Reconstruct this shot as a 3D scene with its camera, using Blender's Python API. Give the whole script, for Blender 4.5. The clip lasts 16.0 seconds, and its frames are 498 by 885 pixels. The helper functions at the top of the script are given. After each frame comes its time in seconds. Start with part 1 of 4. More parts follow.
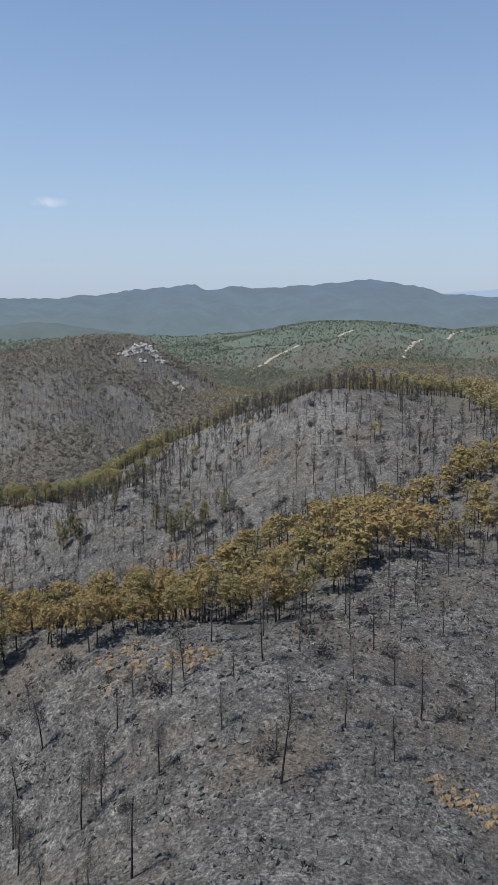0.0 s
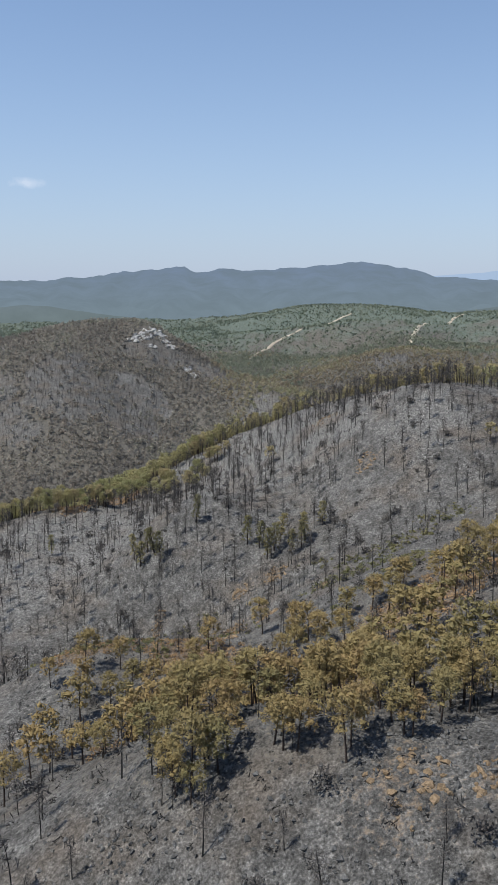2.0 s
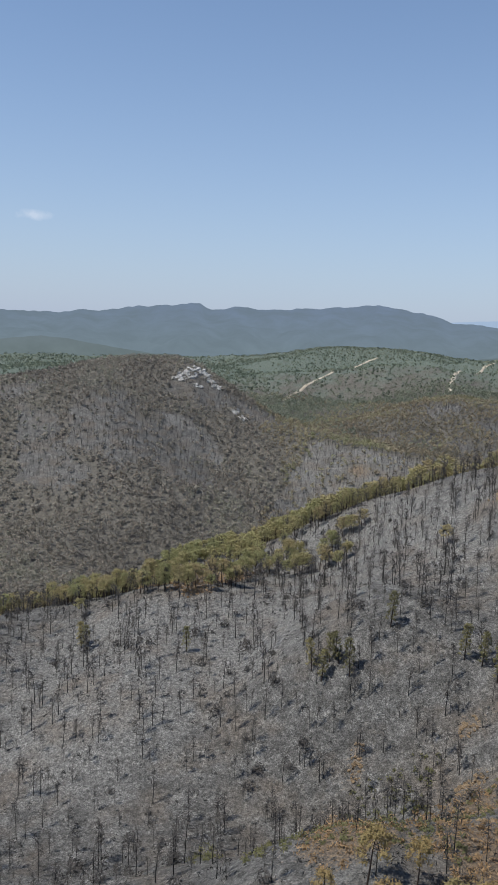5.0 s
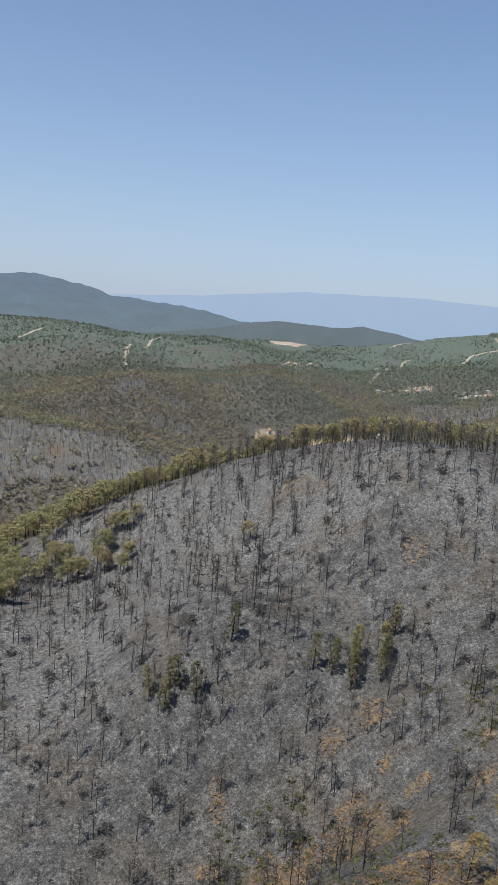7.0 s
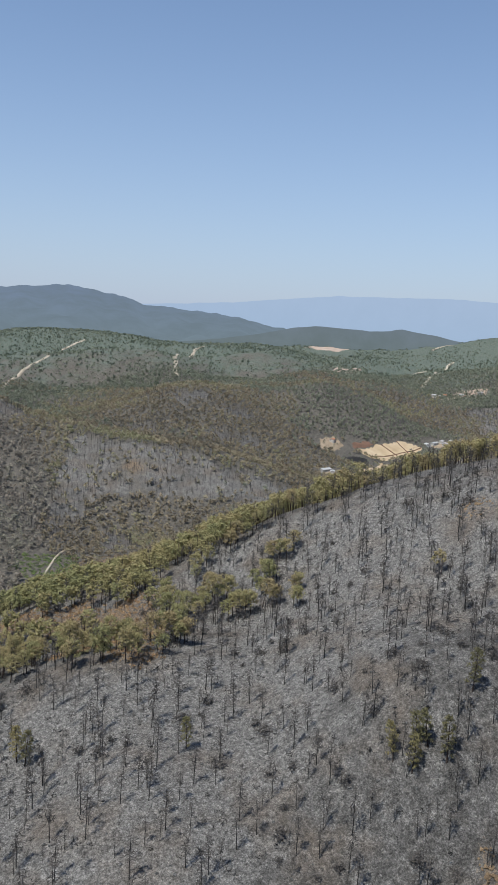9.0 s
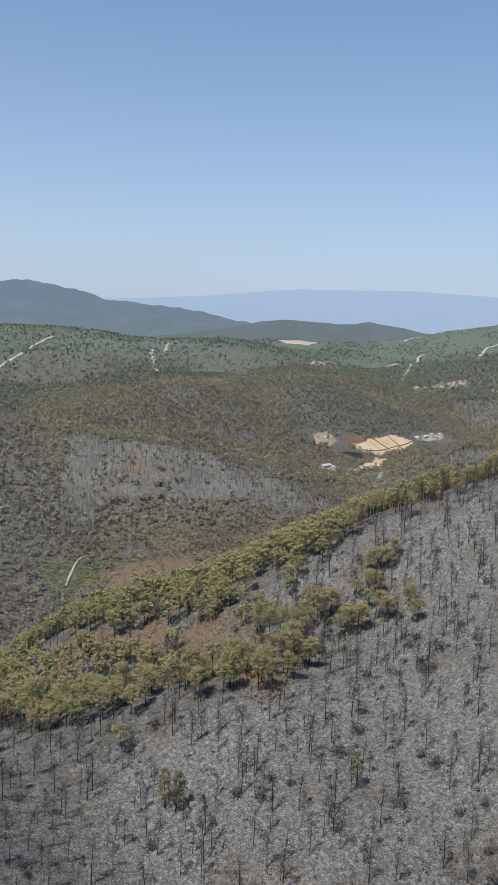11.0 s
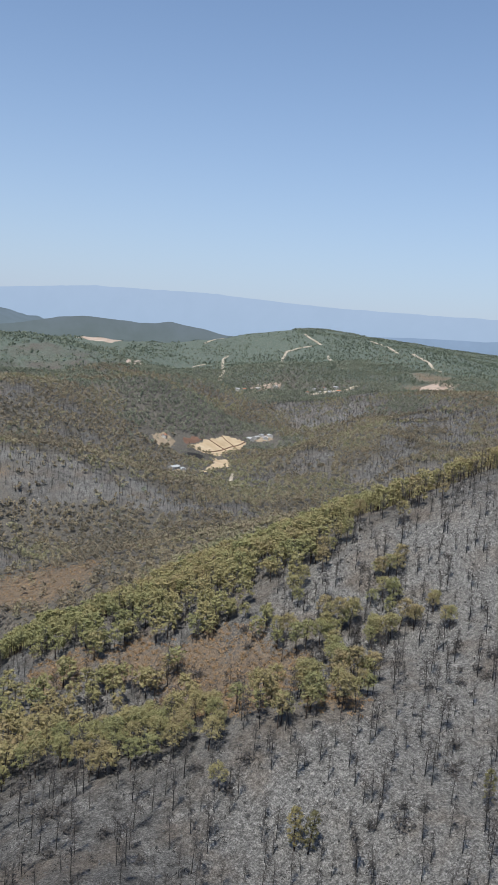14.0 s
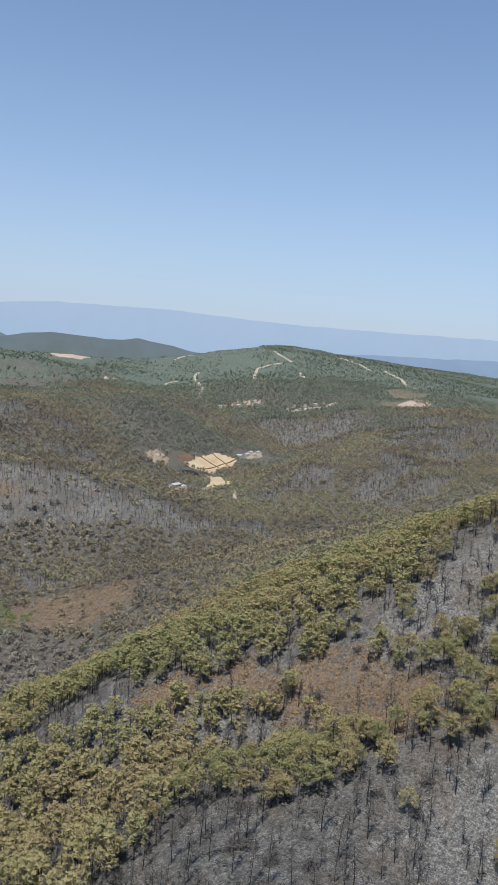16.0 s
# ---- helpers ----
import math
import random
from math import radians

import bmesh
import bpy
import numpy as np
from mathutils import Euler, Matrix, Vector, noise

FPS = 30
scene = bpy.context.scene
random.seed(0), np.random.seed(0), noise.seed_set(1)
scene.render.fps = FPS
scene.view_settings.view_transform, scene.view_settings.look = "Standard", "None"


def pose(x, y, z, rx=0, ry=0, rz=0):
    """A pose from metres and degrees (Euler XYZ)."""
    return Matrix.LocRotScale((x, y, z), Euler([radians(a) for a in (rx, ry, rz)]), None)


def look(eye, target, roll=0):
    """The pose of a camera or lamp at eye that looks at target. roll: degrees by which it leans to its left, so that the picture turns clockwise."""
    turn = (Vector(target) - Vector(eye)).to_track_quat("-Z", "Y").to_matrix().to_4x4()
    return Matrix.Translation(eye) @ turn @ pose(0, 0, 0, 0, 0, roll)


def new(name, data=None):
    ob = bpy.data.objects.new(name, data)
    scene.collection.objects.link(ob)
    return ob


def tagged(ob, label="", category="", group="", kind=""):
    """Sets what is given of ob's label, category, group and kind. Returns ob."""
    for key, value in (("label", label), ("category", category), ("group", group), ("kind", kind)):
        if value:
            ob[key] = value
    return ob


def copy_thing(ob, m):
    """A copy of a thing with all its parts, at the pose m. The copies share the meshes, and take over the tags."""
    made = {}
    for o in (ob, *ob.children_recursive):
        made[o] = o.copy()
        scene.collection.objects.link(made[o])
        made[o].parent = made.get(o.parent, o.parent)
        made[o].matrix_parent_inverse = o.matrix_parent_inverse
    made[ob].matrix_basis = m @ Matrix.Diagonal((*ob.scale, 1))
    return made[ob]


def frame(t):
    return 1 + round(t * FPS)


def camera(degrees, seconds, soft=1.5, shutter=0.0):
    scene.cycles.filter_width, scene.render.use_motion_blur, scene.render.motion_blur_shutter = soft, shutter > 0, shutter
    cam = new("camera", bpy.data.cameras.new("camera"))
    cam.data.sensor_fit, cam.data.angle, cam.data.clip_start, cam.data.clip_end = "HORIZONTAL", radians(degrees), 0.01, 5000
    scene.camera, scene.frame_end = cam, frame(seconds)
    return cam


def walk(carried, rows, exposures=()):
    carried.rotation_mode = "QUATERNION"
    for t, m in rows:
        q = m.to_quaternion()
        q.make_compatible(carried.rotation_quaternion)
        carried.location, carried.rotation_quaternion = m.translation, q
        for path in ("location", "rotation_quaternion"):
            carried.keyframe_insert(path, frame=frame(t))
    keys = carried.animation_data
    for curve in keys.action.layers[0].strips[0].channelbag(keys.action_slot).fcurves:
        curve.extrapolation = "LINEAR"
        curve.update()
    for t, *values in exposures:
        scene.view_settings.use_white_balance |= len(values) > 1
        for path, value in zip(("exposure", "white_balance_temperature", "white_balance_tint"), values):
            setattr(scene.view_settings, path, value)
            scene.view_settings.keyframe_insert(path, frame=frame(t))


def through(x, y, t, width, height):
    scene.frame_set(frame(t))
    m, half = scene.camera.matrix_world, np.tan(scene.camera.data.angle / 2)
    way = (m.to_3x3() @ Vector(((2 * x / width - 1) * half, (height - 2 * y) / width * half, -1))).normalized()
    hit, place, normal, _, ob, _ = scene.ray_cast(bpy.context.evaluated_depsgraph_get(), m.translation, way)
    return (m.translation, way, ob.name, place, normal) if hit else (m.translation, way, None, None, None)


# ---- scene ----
cam = camera(32.9, 16.0, 1.5)
METRES, EYE, TILT, LEAN, TURN = 540.0, 260.0, -8.5, 0.0, 0.0
ROWS = [
    (0.0, 0.0, 0.0, 0.0, 0.0, 0.0, -0.0),
    (0.5, -0.0226, 0.021, 0.0033, 0.11, -1.03, 0.03),
    (1.0, -0.047, 0.041, 0.008, -0.51, -1.28, -0.06),
    (1.5, -0.071, 0.0634, 0.0122, -1.24, -1.48, -0.07),
    (2.0, -0.0946, 0.0851, 0.0161, -1.29, -1.16, 0.16),
    (2.5, -0.1165, 0.1066, 0.0197, 4.85, 1.19, -0.39),
    (3.0, -0.1416, 0.1287, 0.023, 6.6, 3.08, -0.96),
    (5.5, -0.2542, 0.2476, 0.0428, -7.11, 0.88, -1.3),
    (6.0, -0.2778, 0.27, 0.0457, -15.11, 0.32, 1.01),
    (6.5, -0.3035, 0.293, 0.0503, -21.53, 0.09, 0.01),
    (7.0, -0.3259, 0.3129, 0.055, -25.21, -0.01, -0.92),
    (7.5, -0.3473, 0.3348, 0.0584, -26.27, 0.11, -0.83),
    (8.0, -0.3691, 0.3567, 0.0622, -26.47, 0.13, -0.77),
    (8.5, -0.3907, 0.3773, 0.0655, -26.09, 0.21, -0.4),
    (9.0, -0.4113, 0.3989, 0.0684, -23.51, 0.34, 0.37),
    (11.5, -0.5169, 0.5052, 0.0809, -29.15, -0.39, 1.87),
    (12.0, -0.5389, 0.5258, 0.0832, -32.54, -0.43, 2.02),
    (12.5, -0.5593, 0.5475, 0.0842, -34.76, -0.49, 2.12),
    (13.0, -0.58, 0.5694, 0.0852, -37.83, -0.57, 1.74),
    (13.5, -0.6016, 0.5903, 0.0869, -40.3, -0.6, 1.34),
    (14.0, -0.6224, 0.6119, 0.0877, -41.79, -0.56, 1.15),
    (14.5, -0.643, 0.6337, 0.0886, -42.78, -0.49, 1.13),
    (15.0, -0.6635, 0.6555, 0.0894, -43.08, -0.15, 1.13),
    (15.5, -0.6834, 0.678, 0.0899, -44.2, 0.37, 1.22),
    (16.0, -0.7049, 0.6987, 0.0919, -45.05, 0.49, 1.38),
]
walk(cam, [(t, pose(0, 0, EYE, TILT, LEAN, TURN) @ pose(METRES * x, METRES * y, METRES * z, 90 + pitch, roll, yaw)) for t, x, y, z, yaw, pitch, roll in ROWS],
     [(t, stops, 6240, 8.5) for t, stops in ((0.0, 0.26), (1.5, 0.3), (3.0, 0.32), (5.5, 0.13), (6.0, 0.06), (6.5, 0.44), (7.0, 0.22), (7.5, 0.2), (8.0, 0.32), (9.0, 0.23), (11.5, 0.3), (12.5, 0.34), (13.5, 0.28), (16.0, 0.31))])

# ---- world and sun ----
SUN_HIGH, SUN_FROM = 61.0, Vector((-0.92, -0.39, 0.0))
CLOUD = (-0.223, 0.967, 0.126)
world = bpy.data.worlds.new("summer_sky")
scene.world = world
world.use_nodes = True
wn, wl = world.node_tree.nodes, world.node_tree.links
sky = wn.new("ShaderNodeTexSky")
sky.sky_type = "NISHITA"
sky.sun_disc = False
sky.sun_elevation = radians(SUN_HIGH)
sky.sun_rotation = math.atan2(SUN_FROM.x, SUN_FROM.y)
sky.altitude, sky.air_density, sky.dust_density, sky.ozone_density = 300, 1.0, 0.4, 3.5
# Summer dust lies over the land and whitens the sky towards the horizon.
direction, height_of = wn.new("ShaderNodeTexCoord"), wn.new("ShaderNodeSeparateXYZ")
wl.new(direction.outputs["Generated"], height_of.inputs["Vector"])
thin_out, dust = wn.new("ShaderNodeMath"), wn.new("ShaderNodeMath")
thin_out.operation, dust.operation = "MULTIPLY", "EXPONENT"
thin_out.inputs[1].default_value = -5.5
wl.new(height_of.outputs["Z"], thin_out.inputs[0])
wl.new(thin_out.outputs[0], dust.inputs[0])
dust.use_clamp = True
veil = wn.new("ShaderNodeMix")
veil.data_type = "RGBA"
veil.inputs["B"].default_value = (3.3, 3.75, 4.75, 1)
wl.new(dust.outputs[0], veil.inputs["Factor"])
wl.new(sky.outputs["Color"], veil.inputs["A"])
# One small white cumulus stands over the western hills.
toward, near_it, puff, shape = wn.new("ShaderNodeVectorMath"), wn.new("ShaderNodeMapRange"), wn.new("ShaderNodeTexNoise"), wn.new("ShaderNodeMath")
squash = wn.new("ShaderNodeVectorMath")
toward.operation, squash.operation, shape.operation = "SUBTRACT", "MULTIPLY", "MULTIPLY"
toward.inputs[1].default_value = CLOUD
squash.inputs[1].default_value = (1.0, 1.0, 3.4)
wl.new(direction.outputs["Generated"], toward.inputs[0])
wl.new(toward.outputs["Vector"], squash.inputs[0])
reach = wn.new("ShaderNodeVectorMath")
reach.operation = "LENGTH"
wl.new(squash.outputs["Vector"], reach.inputs[0])
for key, value in (("From Min", 0.035), ("From Max", 0.004), ("To Min", 0.0), ("To Max", 1.0)):
    near_it.inputs[key].default_value = value
wl.new(reach.outputs["Value"], near_it.inputs["Value"])
puff.inputs["Scale"].default_value, puff.inputs["Detail"].default_value = 85.0, 5.0
wl.new(direction.outputs["Generated"], puff.inputs["Vector"])
wl.new(near_it.outputs["Result"], shape.inputs[0])
wl.new(puff.outputs["Fac"], shape.inputs[1])
dense = wn.new("ShaderNodeMapRange")
for key, value in (("From Min", 0.2), ("From Max", 0.5), ("To Min", 0.0), ("To Max", 0.5)):
    dense.inputs[key].default_value = value
wl.new(shape.outputs[0], dense.inputs["Value"])
cloudy = wn.new("ShaderNodeMix")
cloudy.data_type = "RGBA"
cloudy.inputs["B"].default_value = (5.6, 5.9, 6.6, 1)
wl.new(dense.outputs["Result"], cloudy.inputs["Factor"])
wl.new(veil.outputs["Result"], cloudy.inputs["A"])
wl.new(cloudy.outputs["Result"], wn["Background"].inputs["Color"])
wn["Background"].inputs["Strength"].default_value = 0.112
sun = new("sun", bpy.data.lights.new("sun", "SUN"))
sun.data.energy, sun.data.angle, sun.data.color = 4.8, radians(0.6), (1.0, 0.94, 0.85)
e = radians(SUN_HIGH)
sun.matrix_world = look(SUN_FROM.normalized() * 1000 * math.cos(e) + Vector((0, 0, 1000 * math.sin(e))), (0, 0, 0))


# ---- materials ----
class Mat:
    """A small builder for node materials."""

    def __init__(self, name, rough=0.9, spec=0.2):
        self.mat = bpy.data.materials.new(name)
        self.mat.use_nodes = True
        self.n, self.l = self.mat.node_tree.nodes, self.mat.node_tree.links
        self.bsdf = self.n["Principled BSDF"]
        self.bsdf.inputs["Roughness"].default_value = rough
        self.bsdf.inputs["Specular IOR Level"].default_value = spec
        self.geo = self.n.new("ShaderNodeNewGeometry")

    def noise(self, scale, detail=4.0, rough=0.6, kind="noise"):
        if kind == "voronoi":
            t = self.n.new("ShaderNodeTexVoronoi")
            t.inputs["Scale"].default_value = scale
            self.l.new(self.geo.outputs["Position"], t.inputs["Vector"])
            return t.outputs["Distance"]
        t = self.n.new("ShaderNodeTexNoise")
        t.inputs["Scale"].default_value, t.inputs["Detail"].default_value, t.inputs["Roughness"].default_value = scale, detail, rough
        self.l.new(self.geo.outputs["Position"], t.inputs["Vector"])
        return t.outputs["Fac"]

    def spread(self, fac, low, high, out_low=0.0, out_high=1.0):
        m = self.n.new("ShaderNodeMapRange")
        for k, v in (("From Min", low), ("From Max", high), ("To Min", out_low), ("To Max", out_high)):
            m.inputs[k].default_value = v
        self.l.new(fac, m.inputs["Value"])
        return m.outputs["Result"]

    def math(self, op, a, b):
        m = self.n.new("ShaderNodeMath")
        m.operation = op
        for i, v in enumerate((a, b)):
            if isinstance(v, (int, float)):
                m.inputs[i].default_value = v
            else:
                self.l.new(v, m.inputs[i])
        return m.outputs[0]

    def ramp(self, fac, stops):
        r = self.n.new("ShaderNodeValToRGB")
        while len(r.color_ramp.elements) < len(stops):
            r.color_ramp.elements.new(0.5)
        for el, (p, c) in zip(r.color_ramp.elements, stops):
            el.position, el.color = p, (*c, 1)
        self.l.new(fac, r.inputs["Fac"])
        return r.outputs["Color"]

    def mix(self, fac, a, b, blend="MIX"):
        m = self.n.new("ShaderNodeMix")
        m.data_type, m.blend_type = "RGBA", blend
        for sock, v in ((m.inputs["Factor"], fac), (m.inputs["A"], a), (m.inputs["B"], b)):
            if isinstance(v, (int, float)):
                sock.default_value = v
            elif isinstance(v, tuple):
                sock.default_value = (*v, 1)
            else:
                self.l.new(v, sock)
        return m.outputs["Result"]

    def attr(self, name):
        a = self.n.new("ShaderNodeAttribute")
        a.attribute_name = name
        return a

    def colour(self, c):
        self.l.new(c, self.bsdf.inputs["Base Color"])
        return self

    def bump(self, fac, strength, distance):
        b = self.n.new("ShaderNodeBump")
        b.inputs["Strength"].default_value, b.inputs["Distance"].default_value = strength, distance
        self.l.new(fac, b.inputs["Height"])
        self.l.new(b.outputs["Normal"], self.bsdf.inputs["Normal"])
        return self

    def random(self):
        """Varies from object to object, from tree to tree in a joined wood, and from tuft to tuft."""
        o = self.n.new("ShaderNodeObjectInfo")
        tone = self.attr("tone").outputs["Fac"]
        single = self.math("LESS_THAN", tone, 0.005)
        return self.math("ADD", self.math("MULTIPLY", o.outputs["Random"], single), tone), self.geo.outputs["Random Per Island"]


def ground_material():
    m = Mat("burnt_hillside", 0.95, 0.1)
    fine, mid, wide = m.noise(2.1, 5, 0.7), m.noise(0.16, 5, 0.65), m.noise(0.02, 4, 0.6)
    lumps = m.noise(0.75, 5, 0.72)
    flakes = m.math("ADD", m.math("MULTIPLY", fine, 0.56), m.math("MULTIPLY", lumps, 0.44))
    ash = m.ramp(m.spread(flakes, 0.40, 0.62), [(0.0, (0.05, 0.0485, 0.046)), (0.35, (0.112, 0.109, 0.103)), (0.65, (0.188, 0.182, 0.172)), (1.0, (0.335, 0.326, 0.31))])
    char = m.ramp(m.spread(flakes, 0.38, 0.64), [(0.0, (0.028, 0.027, 0.0255)), (0.45, (0.074, 0.0715, 0.0675)), (0.75, (0.124, 0.119, 0.112)), (1.0, (0.215, 0.208, 0.196))])
    pale = m.attr("cover").outputs["Alpha"]
    burnt = m.mix(m.spread(m.math("ADD", mid, m.math("MULTIPLY", pale, 0.3)), 0.39, 0.66), char, ash)
    burnt = m.mix(m.spread(m.noise(0.045, 4, 0.6), 0.48, 0.66, 0.0, 0.6), burnt, m.ramp(flakes, [(0.38, (0.05, 0.042, 0.034)), (0.62, (0.19, 0.155, 0.122))]))
    cov = m.attr("cover")
    sep = m.n.new("ShaderNodeSeparateColor")
    m.l.new(cov.outputs["Color"], sep.inputs["Color"])
    litter = m.ramp(m.spread(flakes, 0.34, 0.66), [(0.0, (0.05, 0.039, 0.03)), (0.5, (0.145, 0.11, 0.078)), (1.0, (0.29, 0.22, 0.15))])
    floor = m.ramp(m.spread(lumps, 0.3, 0.7), [(0.0, (0.062, 0.058, 0.051)), (0.5, (0.102, 0.095, 0.082)), (1.0, (0.158, 0.144, 0.122))])
    # The far hills' soil is paled and greyed to carry the haze over it.
    soil = m.ramp(m.spread(mid, 0.3, 0.7), [(0.0, (0.078, 0.102, 0.083)), (0.5, (0.1, 0.121, 0.1)), (1.0, (0.143, 0.148, 0.124))])
    edge = m.spread(lumps, 0.25, 0.75, -0.45, 0.45)
    c = m.mix(m.spread(m.math("ADD", sep.outputs[1], edge), 0.35, 0.65), burnt, floor)
    c = m.mix(m.spread(m.math("ADD", sep.outputs[2], m.spread(wide, 0.3, 0.7, -0.3, 0.3)), 0.3, 0.7), c, soil)
    c = m.mix(m.spread(m.math("ADD", sep.outputs[0], m.spread(lumps, 0.35, 0.65, -0.6, 0.35)), 0.25, 0.85), c, litter)
    m.colour(c)
    canopy = m.math("MULTIPLY", m.math("MULTIPLY", m.noise(0.19, kind="voronoi"), sep.outputs[1]), -5.0)
    return m.bump(m.math("ADD", m.math("ADD", fine, m.math("MULTIPLY", lumps, 1.3)), canopy), 0.9, 0.6).mat


def needles(name, stops, spec=0.15, through=0.0):
    m = Mat(name, 0.8, spec)
    tree, tuft = m.random()
    f = m.math("ADD", m.math("MULTIPLY", m.spread(tree, 0.0, 1.0, 0.12, 0.78), 0.8), m.math("MULTIPLY", tuft, 0.16))
    c = m.ramp(f, stops)
    c = m.mix(m.spread(m.noise(0.9, 3), 0.3, 0.7, 0.0, 0.25), c, (0.06, 0.06, 0.03), "MIX")
    m.colour(c)
    if not through:
        return m.bump(m.noise(1.1, 4, 0.7), 0.5, 0.4).mat
    # Thin tufts let part of the light through.
    leaf, both = m.n.new("ShaderNodeBsdfTranslucent"), m.n.new("ShaderNodeMixShader")
    m.l.new(c, leaf.inputs["Color"])
    both.inputs["Fac"].default_value = through
    m.l.new(m.bsdf.outputs["BSDF"], both.inputs[1])
    m.l.new(leaf.outputs["BSDF"], both.inputs[2])
    m.l.new(both.outputs["Shader"], m.n["Material Output"].inputs["Surface"])
    return m.bump(m.noise(1.1, 4, 0.7), 0.6, 0.5).mat


def plain(name, stops, scale, rough=0.9, bump=0.0, distance=0.1, spec=0.2):
    m = Mat(name, rough, spec)
    f = m.noise(scale, 5, 0.65)
    big = m.noise(scale * 0.11, 3, 0.5)
    m.colour(m.ramp(m.spread(m.math("ADD", m.math("MULTIPLY", f, 0.65), m.math("MULTIPLY", big, 0.35)), 0.32, 0.68), stops))
    if bump:
        m.bump(f, bump, distance)
    return m.mat


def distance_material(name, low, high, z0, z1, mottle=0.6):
    """Far ranges: a plain glowing backdrop with kilometres of summer haze in its colours."""
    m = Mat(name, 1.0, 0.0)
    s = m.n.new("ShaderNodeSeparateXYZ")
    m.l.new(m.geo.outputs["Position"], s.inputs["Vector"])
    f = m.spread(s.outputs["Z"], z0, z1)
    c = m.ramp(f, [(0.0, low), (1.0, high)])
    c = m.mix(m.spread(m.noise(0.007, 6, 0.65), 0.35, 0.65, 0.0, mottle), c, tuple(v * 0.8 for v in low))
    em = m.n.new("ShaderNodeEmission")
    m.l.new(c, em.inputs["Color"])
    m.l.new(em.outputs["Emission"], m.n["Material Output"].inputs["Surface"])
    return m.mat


GROUND = ground_material()
SCORCHED = needles("scorched_needles", [(0.0, (0.183, 0.202, 0.095)), (0.3, (0.297, 0.284, 0.134)), (0.55, (0.348, 0.298, 0.149)), (0.8, (0.303, 0.232, 0.135)), (1.0, (0.191, 0.160, 0.113))], through=0.3)
OCHRED = needles("ochre_scorched_needles", [(0.0, (0.18, 0.168, 0.079)), (0.3, (0.27, 0.22, 0.1)), (0.6, (0.325, 0.24, 0.108)), (0.85, (0.27, 0.178, 0.094)), (1.0, (0.16, 0.12, 0.082))], through=0.3)
SINGED = needles("singed_needles", [(0.0, (0.084, 0.077, 0.054)), (0.35, (0.175, 0.161, 0.079)), (0.7, (0.280, 0.238, 0.108)), (1.0, (0.182, 0.139, 0.084))], through=0.3)
# These four needle colours are lifted and greyed to stand in for distance haze.
GREYED = needles("greyed_needles", [(0.0, (0.107, 0.104, 0.104)), (0.2, (0.167, 0.151, 0.134)), (0.4, (0.254, 0.220, 0.185)), (0.58, (0.280, 0.256, 0.213)), (0.78, (0.232, 0.232, 0.177)), (1.0, (0.181, 0.189, 0.148))], through=0.3)
BROWNED = needles("browned_needles", [(0.0, (0.112, 0.108, 0.098)), (0.2, (0.18, 0.158, 0.12)), (0.4, (0.272, 0.222, 0.155)), (0.58, (0.295, 0.265, 0.17)), (0.78, (0.238, 0.248, 0.132)), (1.0, (0.182, 0.205, 0.118))], through=0.3)
GREEN = needles("green_needles", [(0.0, (0.163, 0.184, 0.138)), (0.5, (0.212, 0.228, 0.169)), (1.0, (0.280, 0.272, 0.206))], through=0.3)
HAZED_GREEN = needles("far_green_needles", [(0.0, (0.136, 0.162, 0.121)), (0.5, (0.172, 0.196, 0.145)), (1.0, (0.223, 0.225, 0.171))], through=0.3)
FRESH = needles("fresh_green_scrub", [(0.0, (0.11, 0.165, 0.055)), (0.5, (0.165, 0.231, 0.077)), (1.0, (0.231, 0.242, 0.11))], through=0.3)
CHAR = plain("charred_bark", [(0.0, (0.008, 0.008, 0.008)), (0.6, (0.022, 0.021, 0.02)), (1.0, (0.06, 0.055, 0.05))], 3.0, 0.85)
TWIG = plain("burnt_twigs", [(0.0, (0.036, 0.033, 0.031)), (1.0, (0.105, 0.095, 0.087))], 2.0)
FERN = needles("rusty_dead_scrub", [(0.0, (0.185, 0.123, 0.072)), (0.35, (0.311, 0.206, 0.112)), (0.7, (0.425, 0.28, 0.155)), (1.0, (0.290, 0.216, 0.116))], through=0.3)
SHRUB = needles("green_shrub", [(0.0, (0.099, 0.108, 0.0495)), (0.5, (0.165, 0.156, 0.0748)), (1.0, (0.22, 0.182, 0.0968))], through=0.3)
GREYSCRUB = needles("ashen_scrub", [(0.0, (0.041, 0.039, 0.036)), (0.5, (0.115, 0.11, 0.103)), (1.0, (0.22, 0.212, 0.198))])
BARK = plain("scorched_bark", [(0.0, (0.015, 0.013, 0.012)), (1.0, (0.07, 0.05, 0.04))], 3.0)
OCHRE = plain("ochre_rock", [(0.0, (0.06, 0.044, 0.03)), (0.5, (0.185, 0.132, 0.08)), (1.0, (0.32, 0.235, 0.15))], 2.2, 0.9, 0.9, 0.4)
LIMESTONE = plain("pale_limestone", [(0.0, (0.15, 0.147, 0.138)), (0.5, (0.32, 0.313, 0.297)), (1.0, (0.48, 0.47, 0.447))], 0.3, 0.9, 0.6, 1.0)
STONE = plain("ash_grey_stone", [(0.0, (0.024, 0.024, 0.024)), (0.5, (0.078, 0.077, 0.074)), (1.0, (0.185, 0.182, 0.174))], 1.6, 0.95)
TRACK = plain("pale_dirt_track", [(0.0, (0.26, 0.22, 0.165)), (1.0, (0.46, 0.41, 0.33))], 0.08, 0.95)
YARD = plain("dry_farmyard_soil", [(0.0, (0.19, 0.145, 0.095)), (1.0, (0.33, 0.265, 0.19))], 0.1, 0.95)
